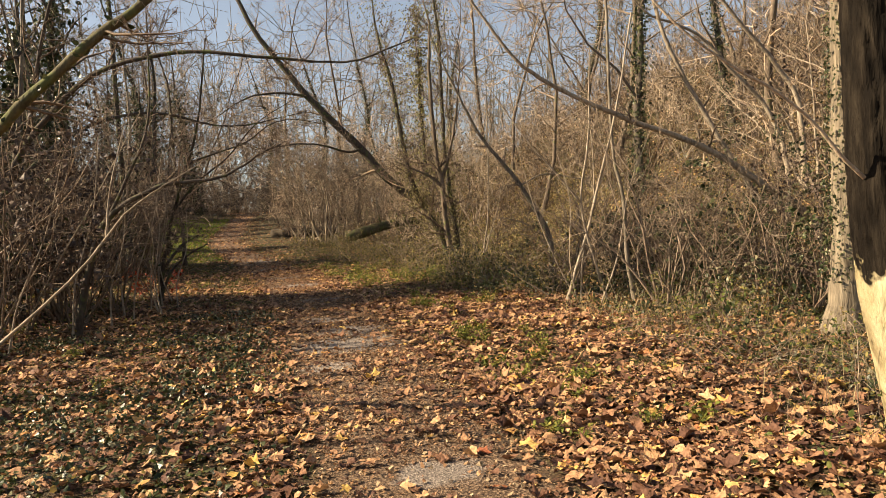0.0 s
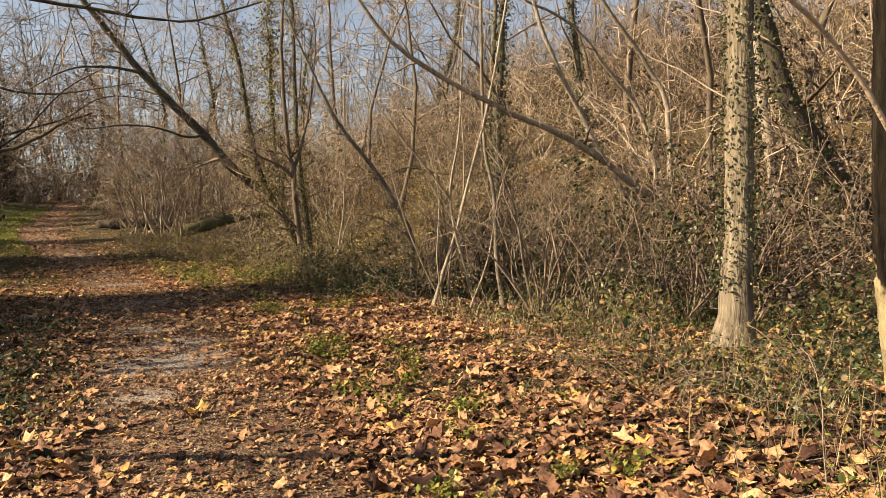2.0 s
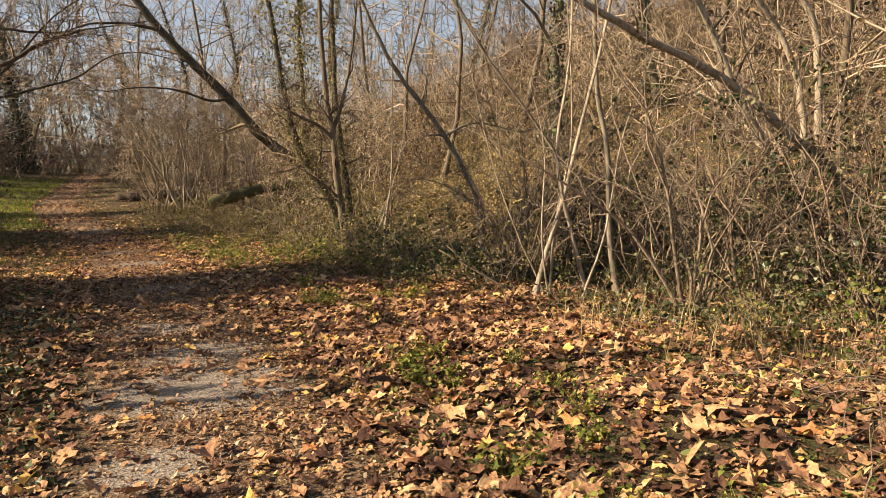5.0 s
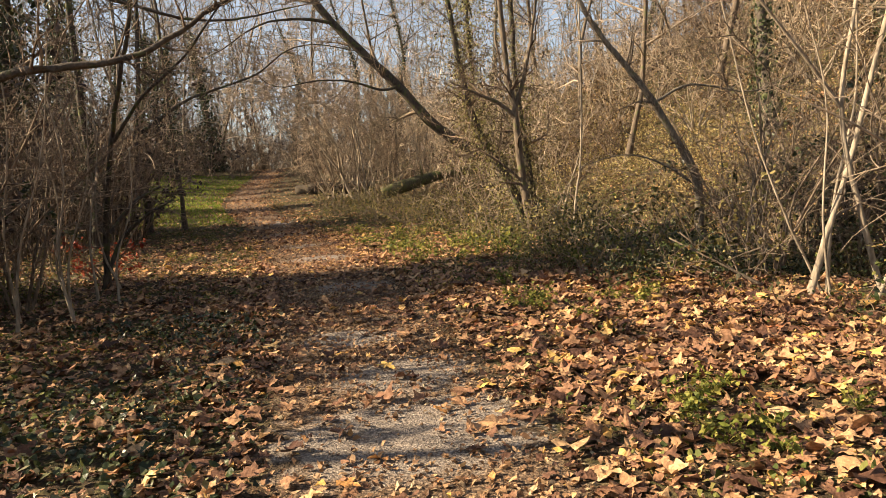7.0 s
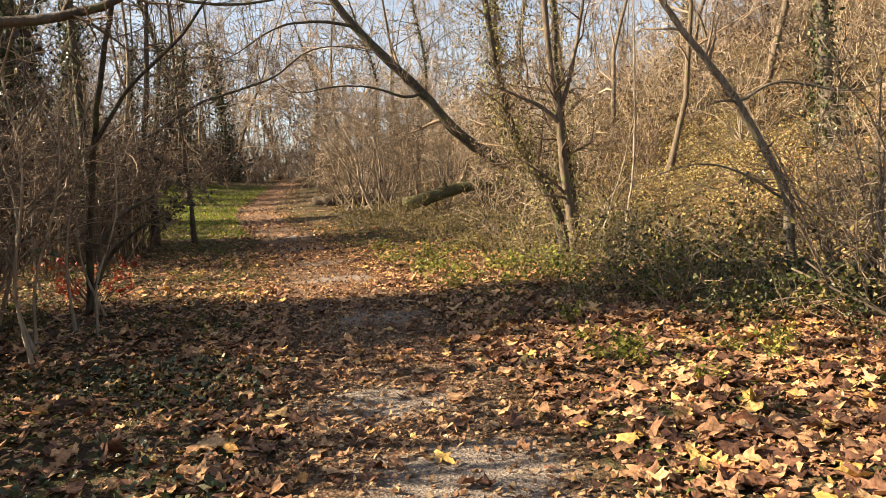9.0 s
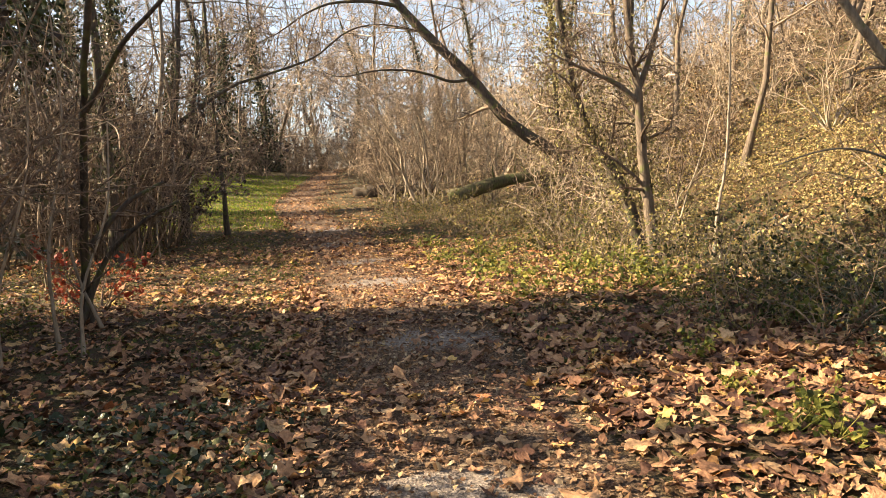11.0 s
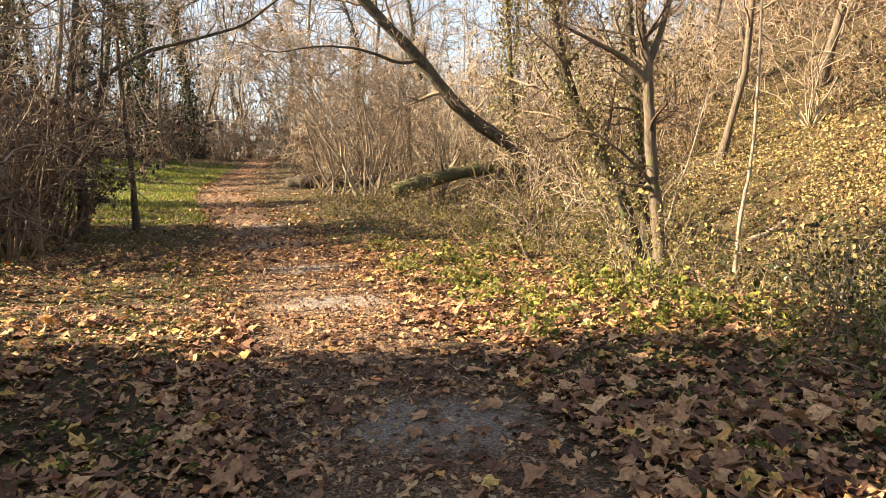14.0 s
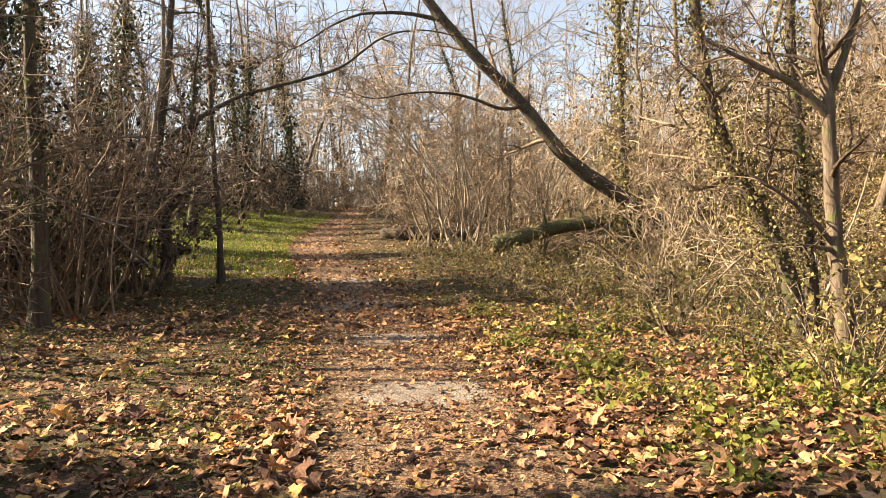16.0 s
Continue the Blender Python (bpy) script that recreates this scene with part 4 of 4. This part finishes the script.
pale_low = [make_shrub("dead_bramble", "tangle of dry tan bramble canes", s, stems=10, height=1.5, spread=1.5, mat=TWIG_TAN, side=4, levels=1, leaf=HERB, leaf_n=200, leaf_size=(0.025, 0.06), arch=0.2, r=0.006, thin=0.003, group="dry brambles") for s in (16, 17)]
spread_copies(pale_low, [(2.9, 0.9), (3.2, 1.9), (2.8, 0.1), (3.5, 2.5), (3.1, 2.9), (3.5, 3.4), (4.1, 4.8), (4.0, 1.6), (3.4, 0.6), (4.8, 2.6), (4.4, 6.4), (3.9, 9.0), (4.6, 11.4), (3.5, 15.4), (3.1, 19.4), (2.2, 21.6), (2.0, 24.0), (1.4, 26.2), (3.0, 11.8), (3.8, 12.8), (2.9, 14.0), (4.4, 15.4), (2.6, 17.0), (3.6, 18.4), (5.2, 13.8), (5.6, 11.2), (4.2, 20.6), (1.0, 28.4)], rng, (0.6, 1.0))


low_bare = [make_shrub("low_shrub", "low bare shrub with tan sunlit twigs", s, stems=9, height=1.4, spread=1.0, mat=TWIG_TAN, side=5, levels=1, leaf=VERGE_LEAF, leaf_n=220, leaf_size=(0.04, 0.09), r=0.010, thin=0.0055, group="low pale shrubs") for s in (18, 19, 20)]
spread_copies(low_bare, [(3.4, 12.6), (4.2, 13.4), (5.0, 12.2), (3.0, 15.0), (4.0, 16.0), (5.2, 15.2), (2.8, 18.0), (3.4, 20.2), (2.2, 20.0), (1.7, 22.0), (2.8, 22.0), (4.0, 22.4), (5.2, 20.0), (5.8, 18.2), (1.2, 24.2), (2.3, 24.2), (3.4, 25.0), (0.7, 26.2), (1.7, 26.6), (2.9, 27.2), (4.3, 26.6), (5.6, 24.6), (6.6, 21.0), (3.6, 10.6), (4.4, 9.4), (0.3, 29.0), (5.0, 29.4), (6.4, 30.4)], rng, (0.7, 1.15))
dead_mass = [make_shrub("withered_shrub", "dense dark shrub full of withered leaves", s, stems=9, height=2.9, spread=0.6, mat=TWIG, side=6, levels=1, leaf=DEAD_LEAF, leaf_n=900, leaf_size=(0.045, 0.115), thin=0.005, group="withered shrubs") for s in (21, 22)]
spread_copies(dead_mass, [(-5.7, 20.8), (-6.4, 22.0), (-5.8, 23.2), (-7.0, 23.8), (-7.2, 21.2), (-6.6, 25.2), (-5.0, 9.8), (-4.7, 11.2), (-5.8, 10.4), (-6.2, 12.2), (-7.0, 14.6), (-5.6, 8.2), (-8, 46), (-10, 50), (-6.9, 54), (-12, 45), (-9.5, 58), (-14, 51), (-11.5, 40), (1.2, 57), (3.4, 53), (6.4, 55), (-5.2, 63), (-1.4, 66), (9.5, 58)], rng, (1.0, 1.5))

rng2 = np.random.default_rng(91)
end_spots = [(-26 + 19 * rng2.random(), rng2.uniform(52, 66)) for _ in range(16)] + [(0.5 + 12 * rng2.random(), rng2.uniform(54, 68)) for _ in range(9)] + [(-5.4, 63), (-3.4, 68), (-1.6, 66.5), (-4.4, 66), (0.2, 64), (-7.5, 58.5)]
for n, (x, y) in enumerate(end_spots):
    copy_thing((dead_mass + ivy_bush + dark_bush)[n % 7], Matrix()).matrix_world = placed(x, y, rng2.uniform(0, 360), rng2.uniform(1.5, 2.5))
for n, (x, y) in enumerate([(-5.2, 23.4), (-5.6, 24.8), (-6.3, 25.4), (-5.3, 22.0), (-5.0, 20.4), (-6.2, 23.0), (-7.2, 25.2), (-6.0, 21.4), (-5.6, 18.4), (-6.4, 19.6)]):
    copy_thing((dead_mass + dark_bush)[n % 5], Matrix()).matrix_world = placed(x, y, rng2.uniform(0, 360), rng2.uniform(1.0, 1.4))
for n, (x, y) in enumerate([(6.8, 4.4), (7.6, 5.4), (8.4, 6.6), (6.0, 6.4), (7.2, 8.0), (8.8, 8.6), (9.6, 5.2), (10.4, 7.0), (7.4, 2.8), (8.6, 3.8), (7.2, 10.8), (8.2, 12.2), (6.7, 9.0), (9.4, 10.2)]):
    copy_thing((dead_mass + dark_bush)[n % 5], Matrix()).matrix_world = placed(x, y, rng2.uniform(0, 360), rng2.uniform(0.8, 1.1))
for n, (x, y) in enumerate([(-9.5, 22), (-8.8, 26), (-10.5, 24), (-8, 29), (-10.8, 20.4), (-9.8, 31)]):
    copy_thing((dead_mass + dark_bush)[n % 5], Matrix()).matrix_world = placed(x, y, rng2.uniform(0, 360), rng2.uniform(1.6, 2.0))
for n in range(14):
    copy_thing(mid_bush[n % 3], Matrix()).matrix_world = placed(rng2.uniform(2.5, 15), rng2.uniform(39, 52), rng2.uniform(0, 360), rng2.uniform(1.6, 2.4))


def make_weed(seed):
    """A low clump of broad green leaves on short stalks."""
    r = np.random.default_rng(seed)
    ob = tagged(new("weed_clump"), "fresh bright green weed among fallen leaves", "weed", "green weeds")
    t, at = Tubes(), []
    for _ in range(16):
        a = r.uniform(0, 2 * np.pi)
        line = bent(r, (0, 0, 0), (np.cos(a), np.sin(a), r.uniform(0.4, 1.6)), r.uniform(0.08, 0.24), 4, 0.15)
        t.add(line, taper(0.003, 0.0015, 4))
        at.extend([line[3], line[2] + r.normal(0, 0.02, 3), line[3] + r.normal(0, 0.03, 3)])
    tagged(part("stalk", t.mesh("stalk", WEED, 3), ob), kind="stuff")
    part("foliage", leaves_mesh("foliage", r, np.array(at), r.uniform(0.035, 0.075, len(at)), WEED, tilt=0.5, curl=0.4, shape=OVAL_SHAPE, faces=OVAL_FACES), ob)
    return ob


weeds = [make_weed(s) for s in (1, 2, 3)]
spread_copies(weeds, WEED_SPOTS, rng, (0.6, 1.05), -0.02)
for n in range(60):
    y = rng2.uniform(13.0, 20)
    copy_thing(weeds[n % 3], Matrix()).matrix_world = placed(float(path_x(y)) + 1.3 + 3.0 * rng2.random(), y, rng2.uniform(0, 360), rng2.uniform(0.9, 1.7))
red = make_shrub("red_shrub", "low shrub with red autumn leaves", 13, stems=7, height=1.0, spread=0.7, mat=TWIG, side=5, levels=1, leaf=RED_LEAF, leaf_n=260, leaf_size=(0.05, 0.1))
red.matrix_world = placed(-3.55, 14.3)

# ---- woods beyond ----
far_tree = [make_tree("tree", "tall bare grey tree in the wood", 20, 17, 0.12, BARK_BROWN, TWIG_PALE), make_tree("tree", "tall bare tree with ivy on its trunk", 21, 18, 0.17, BARK_DARK, TWIG_TAN, ivy=2600), make_tree("tree", "slender bare tree in the wood", 22, 15, 0.12, BARK_BROWN, TWIG_TAN), make_tree("tree", "bent bare tree with pale branches", 27, 13, 0.10, BARK_BROWN, TWIG_PALE, lean=0.22)]
tree_spots = [(-34, 16), (-38, 24), (-30, 33), (-24, 38), (-36, 8), (-8.2, 38), (-10.5, 44), (-7.6, 50), (-9.4, 56), (-13, 50), (-17, 42), (-6.6, 61), (-3.6, 66), (-1.0, 64), (-12, 64), (-17, 58), (1.6, 58), (3.6, 52), (5.6, 48), (2.6, 68), (6.4, 60), (8.4, 50), (9.6, 40), (11.6, 32), (10.4, 25), (12.4, 20), (13.6, 14), (12.2, 10), (15, 27), (16.5, 20), (18, 12), (17.5, 34), (14, 44), (13, 54), (20, 40), (21, 26), (22, 17), (9, 70), (16, 64), (-8, 72), (0.5, 76), (-4, 82), (5, 84), (12, 80), (-13, 78), (24, 50), (26, 33), (-22, 52)]
spread_copies(far_tree, tree_spots, rng, (0.85, 1.3), 0.35)


ivy_tree = make_tree("ivy_tree", "broad tree smothered in ivy beside the wood", 25, 13, 0.2, BARK_DARK, limbs=8, ivy=2000, lean=0.02, wander=0.06, group="ivy trees")
sunny_spots = [(-8.2, 11.9), (-6.8, 13.2), (-7.4, 13.7), (-9, 53), (-13, 55), (-6.8, 58), (-16, 50), (-19, 54), (-11, 60), (-10.5, 12.6), (-11.5, 13.4), (-10.2, 13.9), (-9.0, 14.2), (-8.6, 12.9), (-14, 35), (-13, 43), (-12, 33.5), (-14, 46), (-8.8, 25.0), (-10.2, 26.4), (-13.5, 25.6), (-14.5, 27.0), (-14, 23.6)]
spread_copies([ivy_tree], sunny_spots, rng, (0.95, 1.1))
thin_tree = make_tree("tree", "slender bare tree at the wood's sunny edge", 26, 12, 0.10, BARK_GREY, limbs=5, wander=0.06)
spread_copies([thin_tree], [(-12.0, 8.5), (-10.0, 8.0), (-8.6, 7.9), (-7.2, 12.6), (-8.0, 17.6), (-7.4, 21.4), (-9.0, 25.2), (-6.9, 28.4), (-10.5, 6.2), (-9.5, 17.0), (-10.5, 4.4), (-12, 19.5)], rng, (0.9, 1.1))


def far_woods():
    """One mass of distant trunks and twigs all round the place."""
    r = np.random.default_rng(77)
    t = Tubes()
    for n in range(640):
        a, d = (r.uniform(0.15 * np.pi, 0.85 * np.pi) if n < 480 else r.uniform(0, 2 * np.pi)), r.uniform(55, 110)
        x, y = d * np.cos(a), 15 + d * np.sin(a)
        z = float(land(x, y))
        h = r.uniform(13, 24)
        line = bent(r, (x, y, z - 0.3), (r.normal(0, 0.08), r.normal(0, 0.08), 1), h, 6, 0.05)
        t.add(line, taper(r.uniform(0.05, 0.13), 0.025, 6))
        for _ in range(18):
            i = r.integers(1, 6)
            t.add(bent(r, line[i], r.normal(0, 1, 3) + np.array([0, 0, 0.5]), r.uniform(2, 6.5), 4, 0.35, 0.03), taper(0.05, 0.02, 4))
    return tagged(new("far_woods", t.mesh("far_woods", BARK_GREY, 3)), "distant bare woodland closing the view", "woodland", kind="stuff")


far_woods()


# ---- ground cover ----
def keep_where(rng, n, x0, x1, y0, y1, weight):
    x, y = rng.uniform(x0, x1, n), rng.uniform(y0, y1, n)
    k = rng.random(n) < weight(x, y)
    return x[k], y[k]


rng = np.random.default_rng(5)
leaf_density = lambda x, y: np.clip(np.where(np.abs(x - path_x(y)) < 0.8, 0.12 + 0.28 * clumps(x, y, 2.0, 1), 0.5 + 0.6 * clumps(x, y, 1.2, 2)), 0, 1) * np.where(x > 4.2, 0.45, 1) * np.where(x < -1.2, 0.6, 1) * (1 - 0.85 * bareness(x, y)) * np.where((y > 11.5) & (np.abs(x - path_x(y)) > 1.3), 0.55, 1) * np.clip((5.7 - np.abs(x)) / 1.5, 0.3, 1) * np.clip((y + 1.6) / 1.4, 0.3, 1)
x, y = keep_where(rng, 92000, -5.5, 5.5, -1.4, 21, lambda x, y: leaf_density(x, y) * np.where(y < 15, 1, 0.5))
z = land(x, y) + 0.004 + np.abs(rng.normal(0, 0.010, len(x)))
size = (0.045 + 0.125 * rng.random(len(x)) ** 1.9) * np.where(np.abs(x - path_x(y)) < 0.7, 0.75, 1)
litter = tagged(new("leaf_litter", leaves_mesh("leaf_litter", rng, np.stack([x, y, z], 1), size, PLANE_LEAF, 0.13, 0.26, lift=0.75)), "curled dry brown plane leaves covering the ground", "fallen leaves", kind="stuff")
x, y = keep_where(rng, 84000, -5.5, 5.5, -1.4, 22, leaf_density)
z = land(x, y) + 0.004 + np.abs(rng.normal(0, 0.01, len(x)))
tagged(new("crumpled_leaves", leaves_mesh("crumpled_leaves", rng, np.stack([x, y, z], 1), rng.uniform(0.025, 0.075, len(x)), PLANE_LEAF, 0.25, 0.4, shape=OVAL_SHAPE, faces=OVAL_FACES, lift=0.6)), "small crumpled brown leaves between the large ones", "fallen leaves", kind="stuff")
x, y = keep_where(rng, 90000, -8, 32, 4, 48, lambda x, y: np.clip(leaf_density(x, y), 0.3, 1) * ((y > 20) | (x > 5.3)))
z = land(x, y) + 0.01
tagged(new("far_leaf_litter", leaves_mesh("far_leaf_litter", rng, np.stack([x, y, z], 1), rng.uniform(0.05, 0.13, len(x)), PLANE_LEAF, 0.3, 0.4, shape=OVAL_SHAPE, faces=OVAL_FACES, lift=0.6)), "dry brown leaves strewn along the path and bank", "fallen leaves", kind="stuff")
x, y = keep_where(rng, 90000, -2.4, 2.4, -1.6, 24, lambda x, y: np.clip(1.3 - np.abs(x - path_x(y)) / 1.6, 0, 1) * (0.2 + 0.8 * clumps(x, y, 1.5, 3)) * (1 - 0.8 * bareness(x, y)))
z = land(x, y) + 0.004
tagged(new("leaf_crumbs", leaves_mesh("leaf_crumbs", rng, np.stack([x, y, z], 1), rng.uniform(0.02, 0.06, len(x)), CRUMB, 0.35, 0.4, shape=OVAL_SHAPE, faces=OVAL_FACES, lift=0.6)), "broken leaf crumbs trodden into the path", "fallen leaves", kind="stuff")
x, y = keep_where(rng, 17000, -6, 3, 19, 62, lambda x, y: np.clip(1.5 - np.abs(x - path_x(y)) / 1.5, 0, 1) * (0.15 + 0.85 * clumps(x, y, 1.3, 41)))
z = land(x, y) + 0.01
tagged(new("path_leaf_litter", leaves_mesh("path_leaf_litter", rng, np.stack([x, y, z], 1), rng.uniform(0.07, 0.17, len(x)), PLANE_LEAF, 0.25, 0.4, shape=OVAL_SHAPE, faces=OVAL_FACES, lift=0.6)), "reddish dry leaves lying along the far path", "fallen leaves", kind="stuff")
x, y = keep_where(rng, 66000, -16, 17, -14, 22, lambda x, y: (0.35 + 0.65 * clumps(x, y, 1.1, 43)) * np.maximum(np.clip((np.abs(x) - 4.2) / 1.4, 0, 1), np.clip((0 - y) / 1.4, 0, 1)) * np.clip(1.5 - np.abs(x) / 18, 0, 1) * np.where(np.abs(x) < 0.6, 0.4, 1))
z = land(x, y) + 0.01
tagged(new("outer_leaf_litter", leaves_mesh("outer_leaf_litter", rng, np.stack([x, y, z], 1), rng.uniform(0.06, 0.16, len(x)), PLANE_LEAF, 0.3, 0.4, shape=OVAL_SHAPE, faces=OVAL_FACES, lift=0.6)), "brown leaves strewn under the thickets", "fallen leaves", kind="stuff")
herb_density = lambda x, y: np.clip((0.5 * clumps(x, y, 1.6, 4) + 0.5 * clumps(x, y, 4.2, 6)) * 2.4 - 1.15 + 0.5 * (y > 10) * (x > 0) + 0.35 * (y > 11) * (x < 0), 0, 1) * (np.abs(x - path_x(y)) > 0.95)
x, y = keep_where(rng, 112000, -7, 9, -1.4, 34, herb_density)
z = land(x, y) + 0.01 + np.abs(rng.normal(0, 0.05, len(x)))
tagged(new("herb_layer", leaves_mesh("herb_layer", rng, np.stack([x, y, z], 1), rng.uniform(0.022, 0.06, len(x)), HERB, 0.6, 0.4, shape=OVAL_SHAPE, faces=OVAL_FACES)), "low green herbs and ivy along the verges", "herbs", kind="stuff")


x, y = keep_where(rng, 15000, -4.5, -0.7, -1, 10, lambda x, y: np.clip(clumps(x, y, 1.5, 31) * 1.7 - 0.35, 0, 1) * np.clip((-x - 0.6) / 0.8, 0, 1))
z = land(x, y) + 0.02 + 0.09 * rng.random(len(x)) ** 1.5
tagged(new("ground_ivy", leaves_mesh("ground_ivy", rng, np.stack([x, y, z], 1), rng.uniform(0.035, 0.08, len(x)), IVY, 0.5, 0.4, shape=OVAL_SHAPE, faces=OVAL_FACES)), "dark glossy ivy creeping over the shaded verge", "ivy", kind="stuff")


def blades(name, rng, x, y, height, width, mat, label, category, droop=0.35):
    n = len(x)
    a, h = rng.uniform(0, 2 * np.pi, n), rng.uniform(*height, n)
    d = np.stack([np.cos(a), np.sin(a), 0 * a], 1)
    s = np.stack([-np.sin(a), np.cos(a), 0 * a], 1) * width
    p = np.stack([x, y, land(x, y)], 1)
    up = np.array([0, 0, 1.0])
    mid = p + up * (h * 0.6)[:, None] + d * (h * droop * 0.4)[:, None]
    tip = p + up * (h * 0.95)[:, None] + d * (h * droop)[:, None]
    V = np.stack([p - s, p + s, mid + s * 0.7, mid - s * 0.7, tip], 1).reshape(-1, 3)
    i = (np.arange(n) * 5)[:, None]
    F = np.concatenate([i + np.array([[0, 1, 2]]), i + np.array([[0, 2, 3]]), i + np.array([[3, 2, 4]])])
    return tagged(new(name, mesh_from(name, V, F, mat, False)), label, category, kind="stuff")


x, y = keep_where(rng, 46000, -12, -2.4, 26.4, 54, lambda x, y: (x < path_x(y) - 1.0) * np.clip(clumps(x, y, 0.6, 8) + 0.5, 0, 1))
blades("grass", rng, x, y, (0.04, 0.11), 0.014, GRASS, "short bright green grass on the bank", "grass")
x, y = keep_where(rng, 13000, 2.3, 9, -1, 28, lambda x, y: np.clip(clumps(x, y, 1.1, 9) * 1.6 - 0.6, 0, 1) * np.where((x < 5) & (y < 10), 1, 0.5) * np.clip((x - 2.2) / 1.2, 0, 1))
blades("dry_grass", rng, x, y, (0.12, 0.55), 0.003, STRAW, "dry straw-coloured grass tufts in the undergrowth", "grass", 0.6)


def undergrowth(name, rng, n, box, weight, top, size, mat, label):
    """Small leaves standing thickly above the ground in uneven clumps, to the height top."""
    x, y = keep_where(rng, n, *box, weight)
    z = land(x, y) + top * rng.random(len(x)) ** 1.5 * (0.25 + clumps(x, y, 2.2, 21))
    return tagged(new(name, leaves_mesh(name, rng, np.stack([x, y, z], 1), rng.uniform(*size, len(x)), mat, 0.7, 0.4, shape=OVAL_SHAPE, faces=OVAL_FACES)), label, "undergrowth", kind="stuff")


bank = lambda x, y: np.clip(clumps(x, y, 1.3, 14) * 1.8 + 0.2, 0.3, 1) * np.clip((x - 7.6) / 2, 0, 1) * np.clip((15.5 - x) / 4, 0.12, 1)
undergrowth("bank_undergrowth", rng, 100000, (7.6, 18, 9, 36), bank, 0.35, (0.04, 0.11), GOLD_LEAF, "sunlit straw-yellow leaves covering the bank")
verge = lambda x, y: np.clip(clumps(x, y, 1.5, 15) * 1.8 - 0.55, 0, 1) * np.clip((x - path_x(y) - 2.2) / 1.5, 0, 1)
undergrowth("verge_undergrowth", rng, 46000, (1.0, 8, 9.5, 34), verge, 0.5, (0.03, 0.075), VERGE_LEAF, "olive and straw-coloured low plants by the path")
undergrowth("shade_undergrowth", rng, 26000, (3.6, 9.5, 1, 14), lambda x, y: np.clip(clumps(x, y, 1.4, 16) * 1.8 - 0.6, 0, 1), 0.7, (0.04, 0.09), IVY, "dark green low plants under the shrubs")
undergrowth("bramble_mound", rng, 9000, (2.3, 5.4, 9.4, 13.2), lambda x, y: np.clip(clumps(x, y, 1.6, 19) * 1.9 - 0.45, 0, 1) * np.clip((x - 2.2) / 0.8, 0, 1), 0.75, (0.03, 0.07), IVY, "dark olive bramble leaves mounded beside the path")
x, y = keep_where(rng, 2500, 1.6, 20, 8, 34, lambda x, y: np.clip(clumps(x, y, 1.0, 17) * 1.5 - 0.5, 0, 1) * np.clip((x - path_x(y) - 2.6) / 2, 0, 1))
blades("dry_stalks", rng, x, y, (0.2, 0.7), 0.005, STRAW, "thin dry stalks standing in the undergrowth", "stalks", 0.6)


def far_thicket():
    """Low distant scrub between the far trunks."""
    r = np.random.default_rng(78)
    t = Tubes()
    spots = [(r.uniform(-45, 45), r.uniform(56, 92)) for _ in range(1300)] + [(r.uniform(-24, 2), r.uniform(52, 74)) for _ in range(600)] + [(r.uniform(17, 46), r.uniform(-4, 60)) for _ in range(1100)] + [(r.uniform(-40, -13), r.uniform(5, 58)) for _ in range(700)]
    for x, y in spots:
        if y > 50 and abs(x - path_x(y)) < 1.6 and y < 62:
            continue
        line = bent(r, (x, y, float(land(x, y)) - 0.1), (r.normal(0, 0.6), r.normal(0, 0.6), 1), r.uniform(1.5, 5.5), 4, 0.25)
        t.add(line, taper(r.uniform(0.025, 0.06), 0.01, 4))
        for _ in range(3):
            t.add(bent(r, line[r.integers(1, 3)], r.normal(0, 1, 3) + np.array([0, 0, 0.9]), r.uniform(0.8, 2.6), 3, 0.35), taper(0.02, 0.011, 3))
    return tagged(new("far_thicket", t.mesh("far_thicket", TWIG, 3)), "distant tangled brown scrub in the wood", "thicket", kind="stuff")


far_thicket()


# ---- single leaves on the path and verge ----
rng = np.random.default_rng(99)
single = [mesh_from("fallen_leaf", *scatter_leaves(rng, np.zeros((1, 3)), [0.14], 0.08, 0.24, lift=0.8), PLANE_LEAF, True) for _ in range(14)]
for n in range(300):
    x, y = rng.uniform(-1.6, 3.4), rng.uniform(1.5, 14)
    leaf = new("fallen_leaf", single[n % 14])
    leaf.parent = litter
    leaf.matrix_world = Matrix.Translation((x, y, float(land(x, y)) + 0.018)) @ Euler((rng.normal(0, 0.1), rng.normal(0, 0.1), rng.uniform(0, 6.3))).to_matrix().to_4x4() @ Matrix.Scale(rng.uniform(0.7, 1.35), 4)
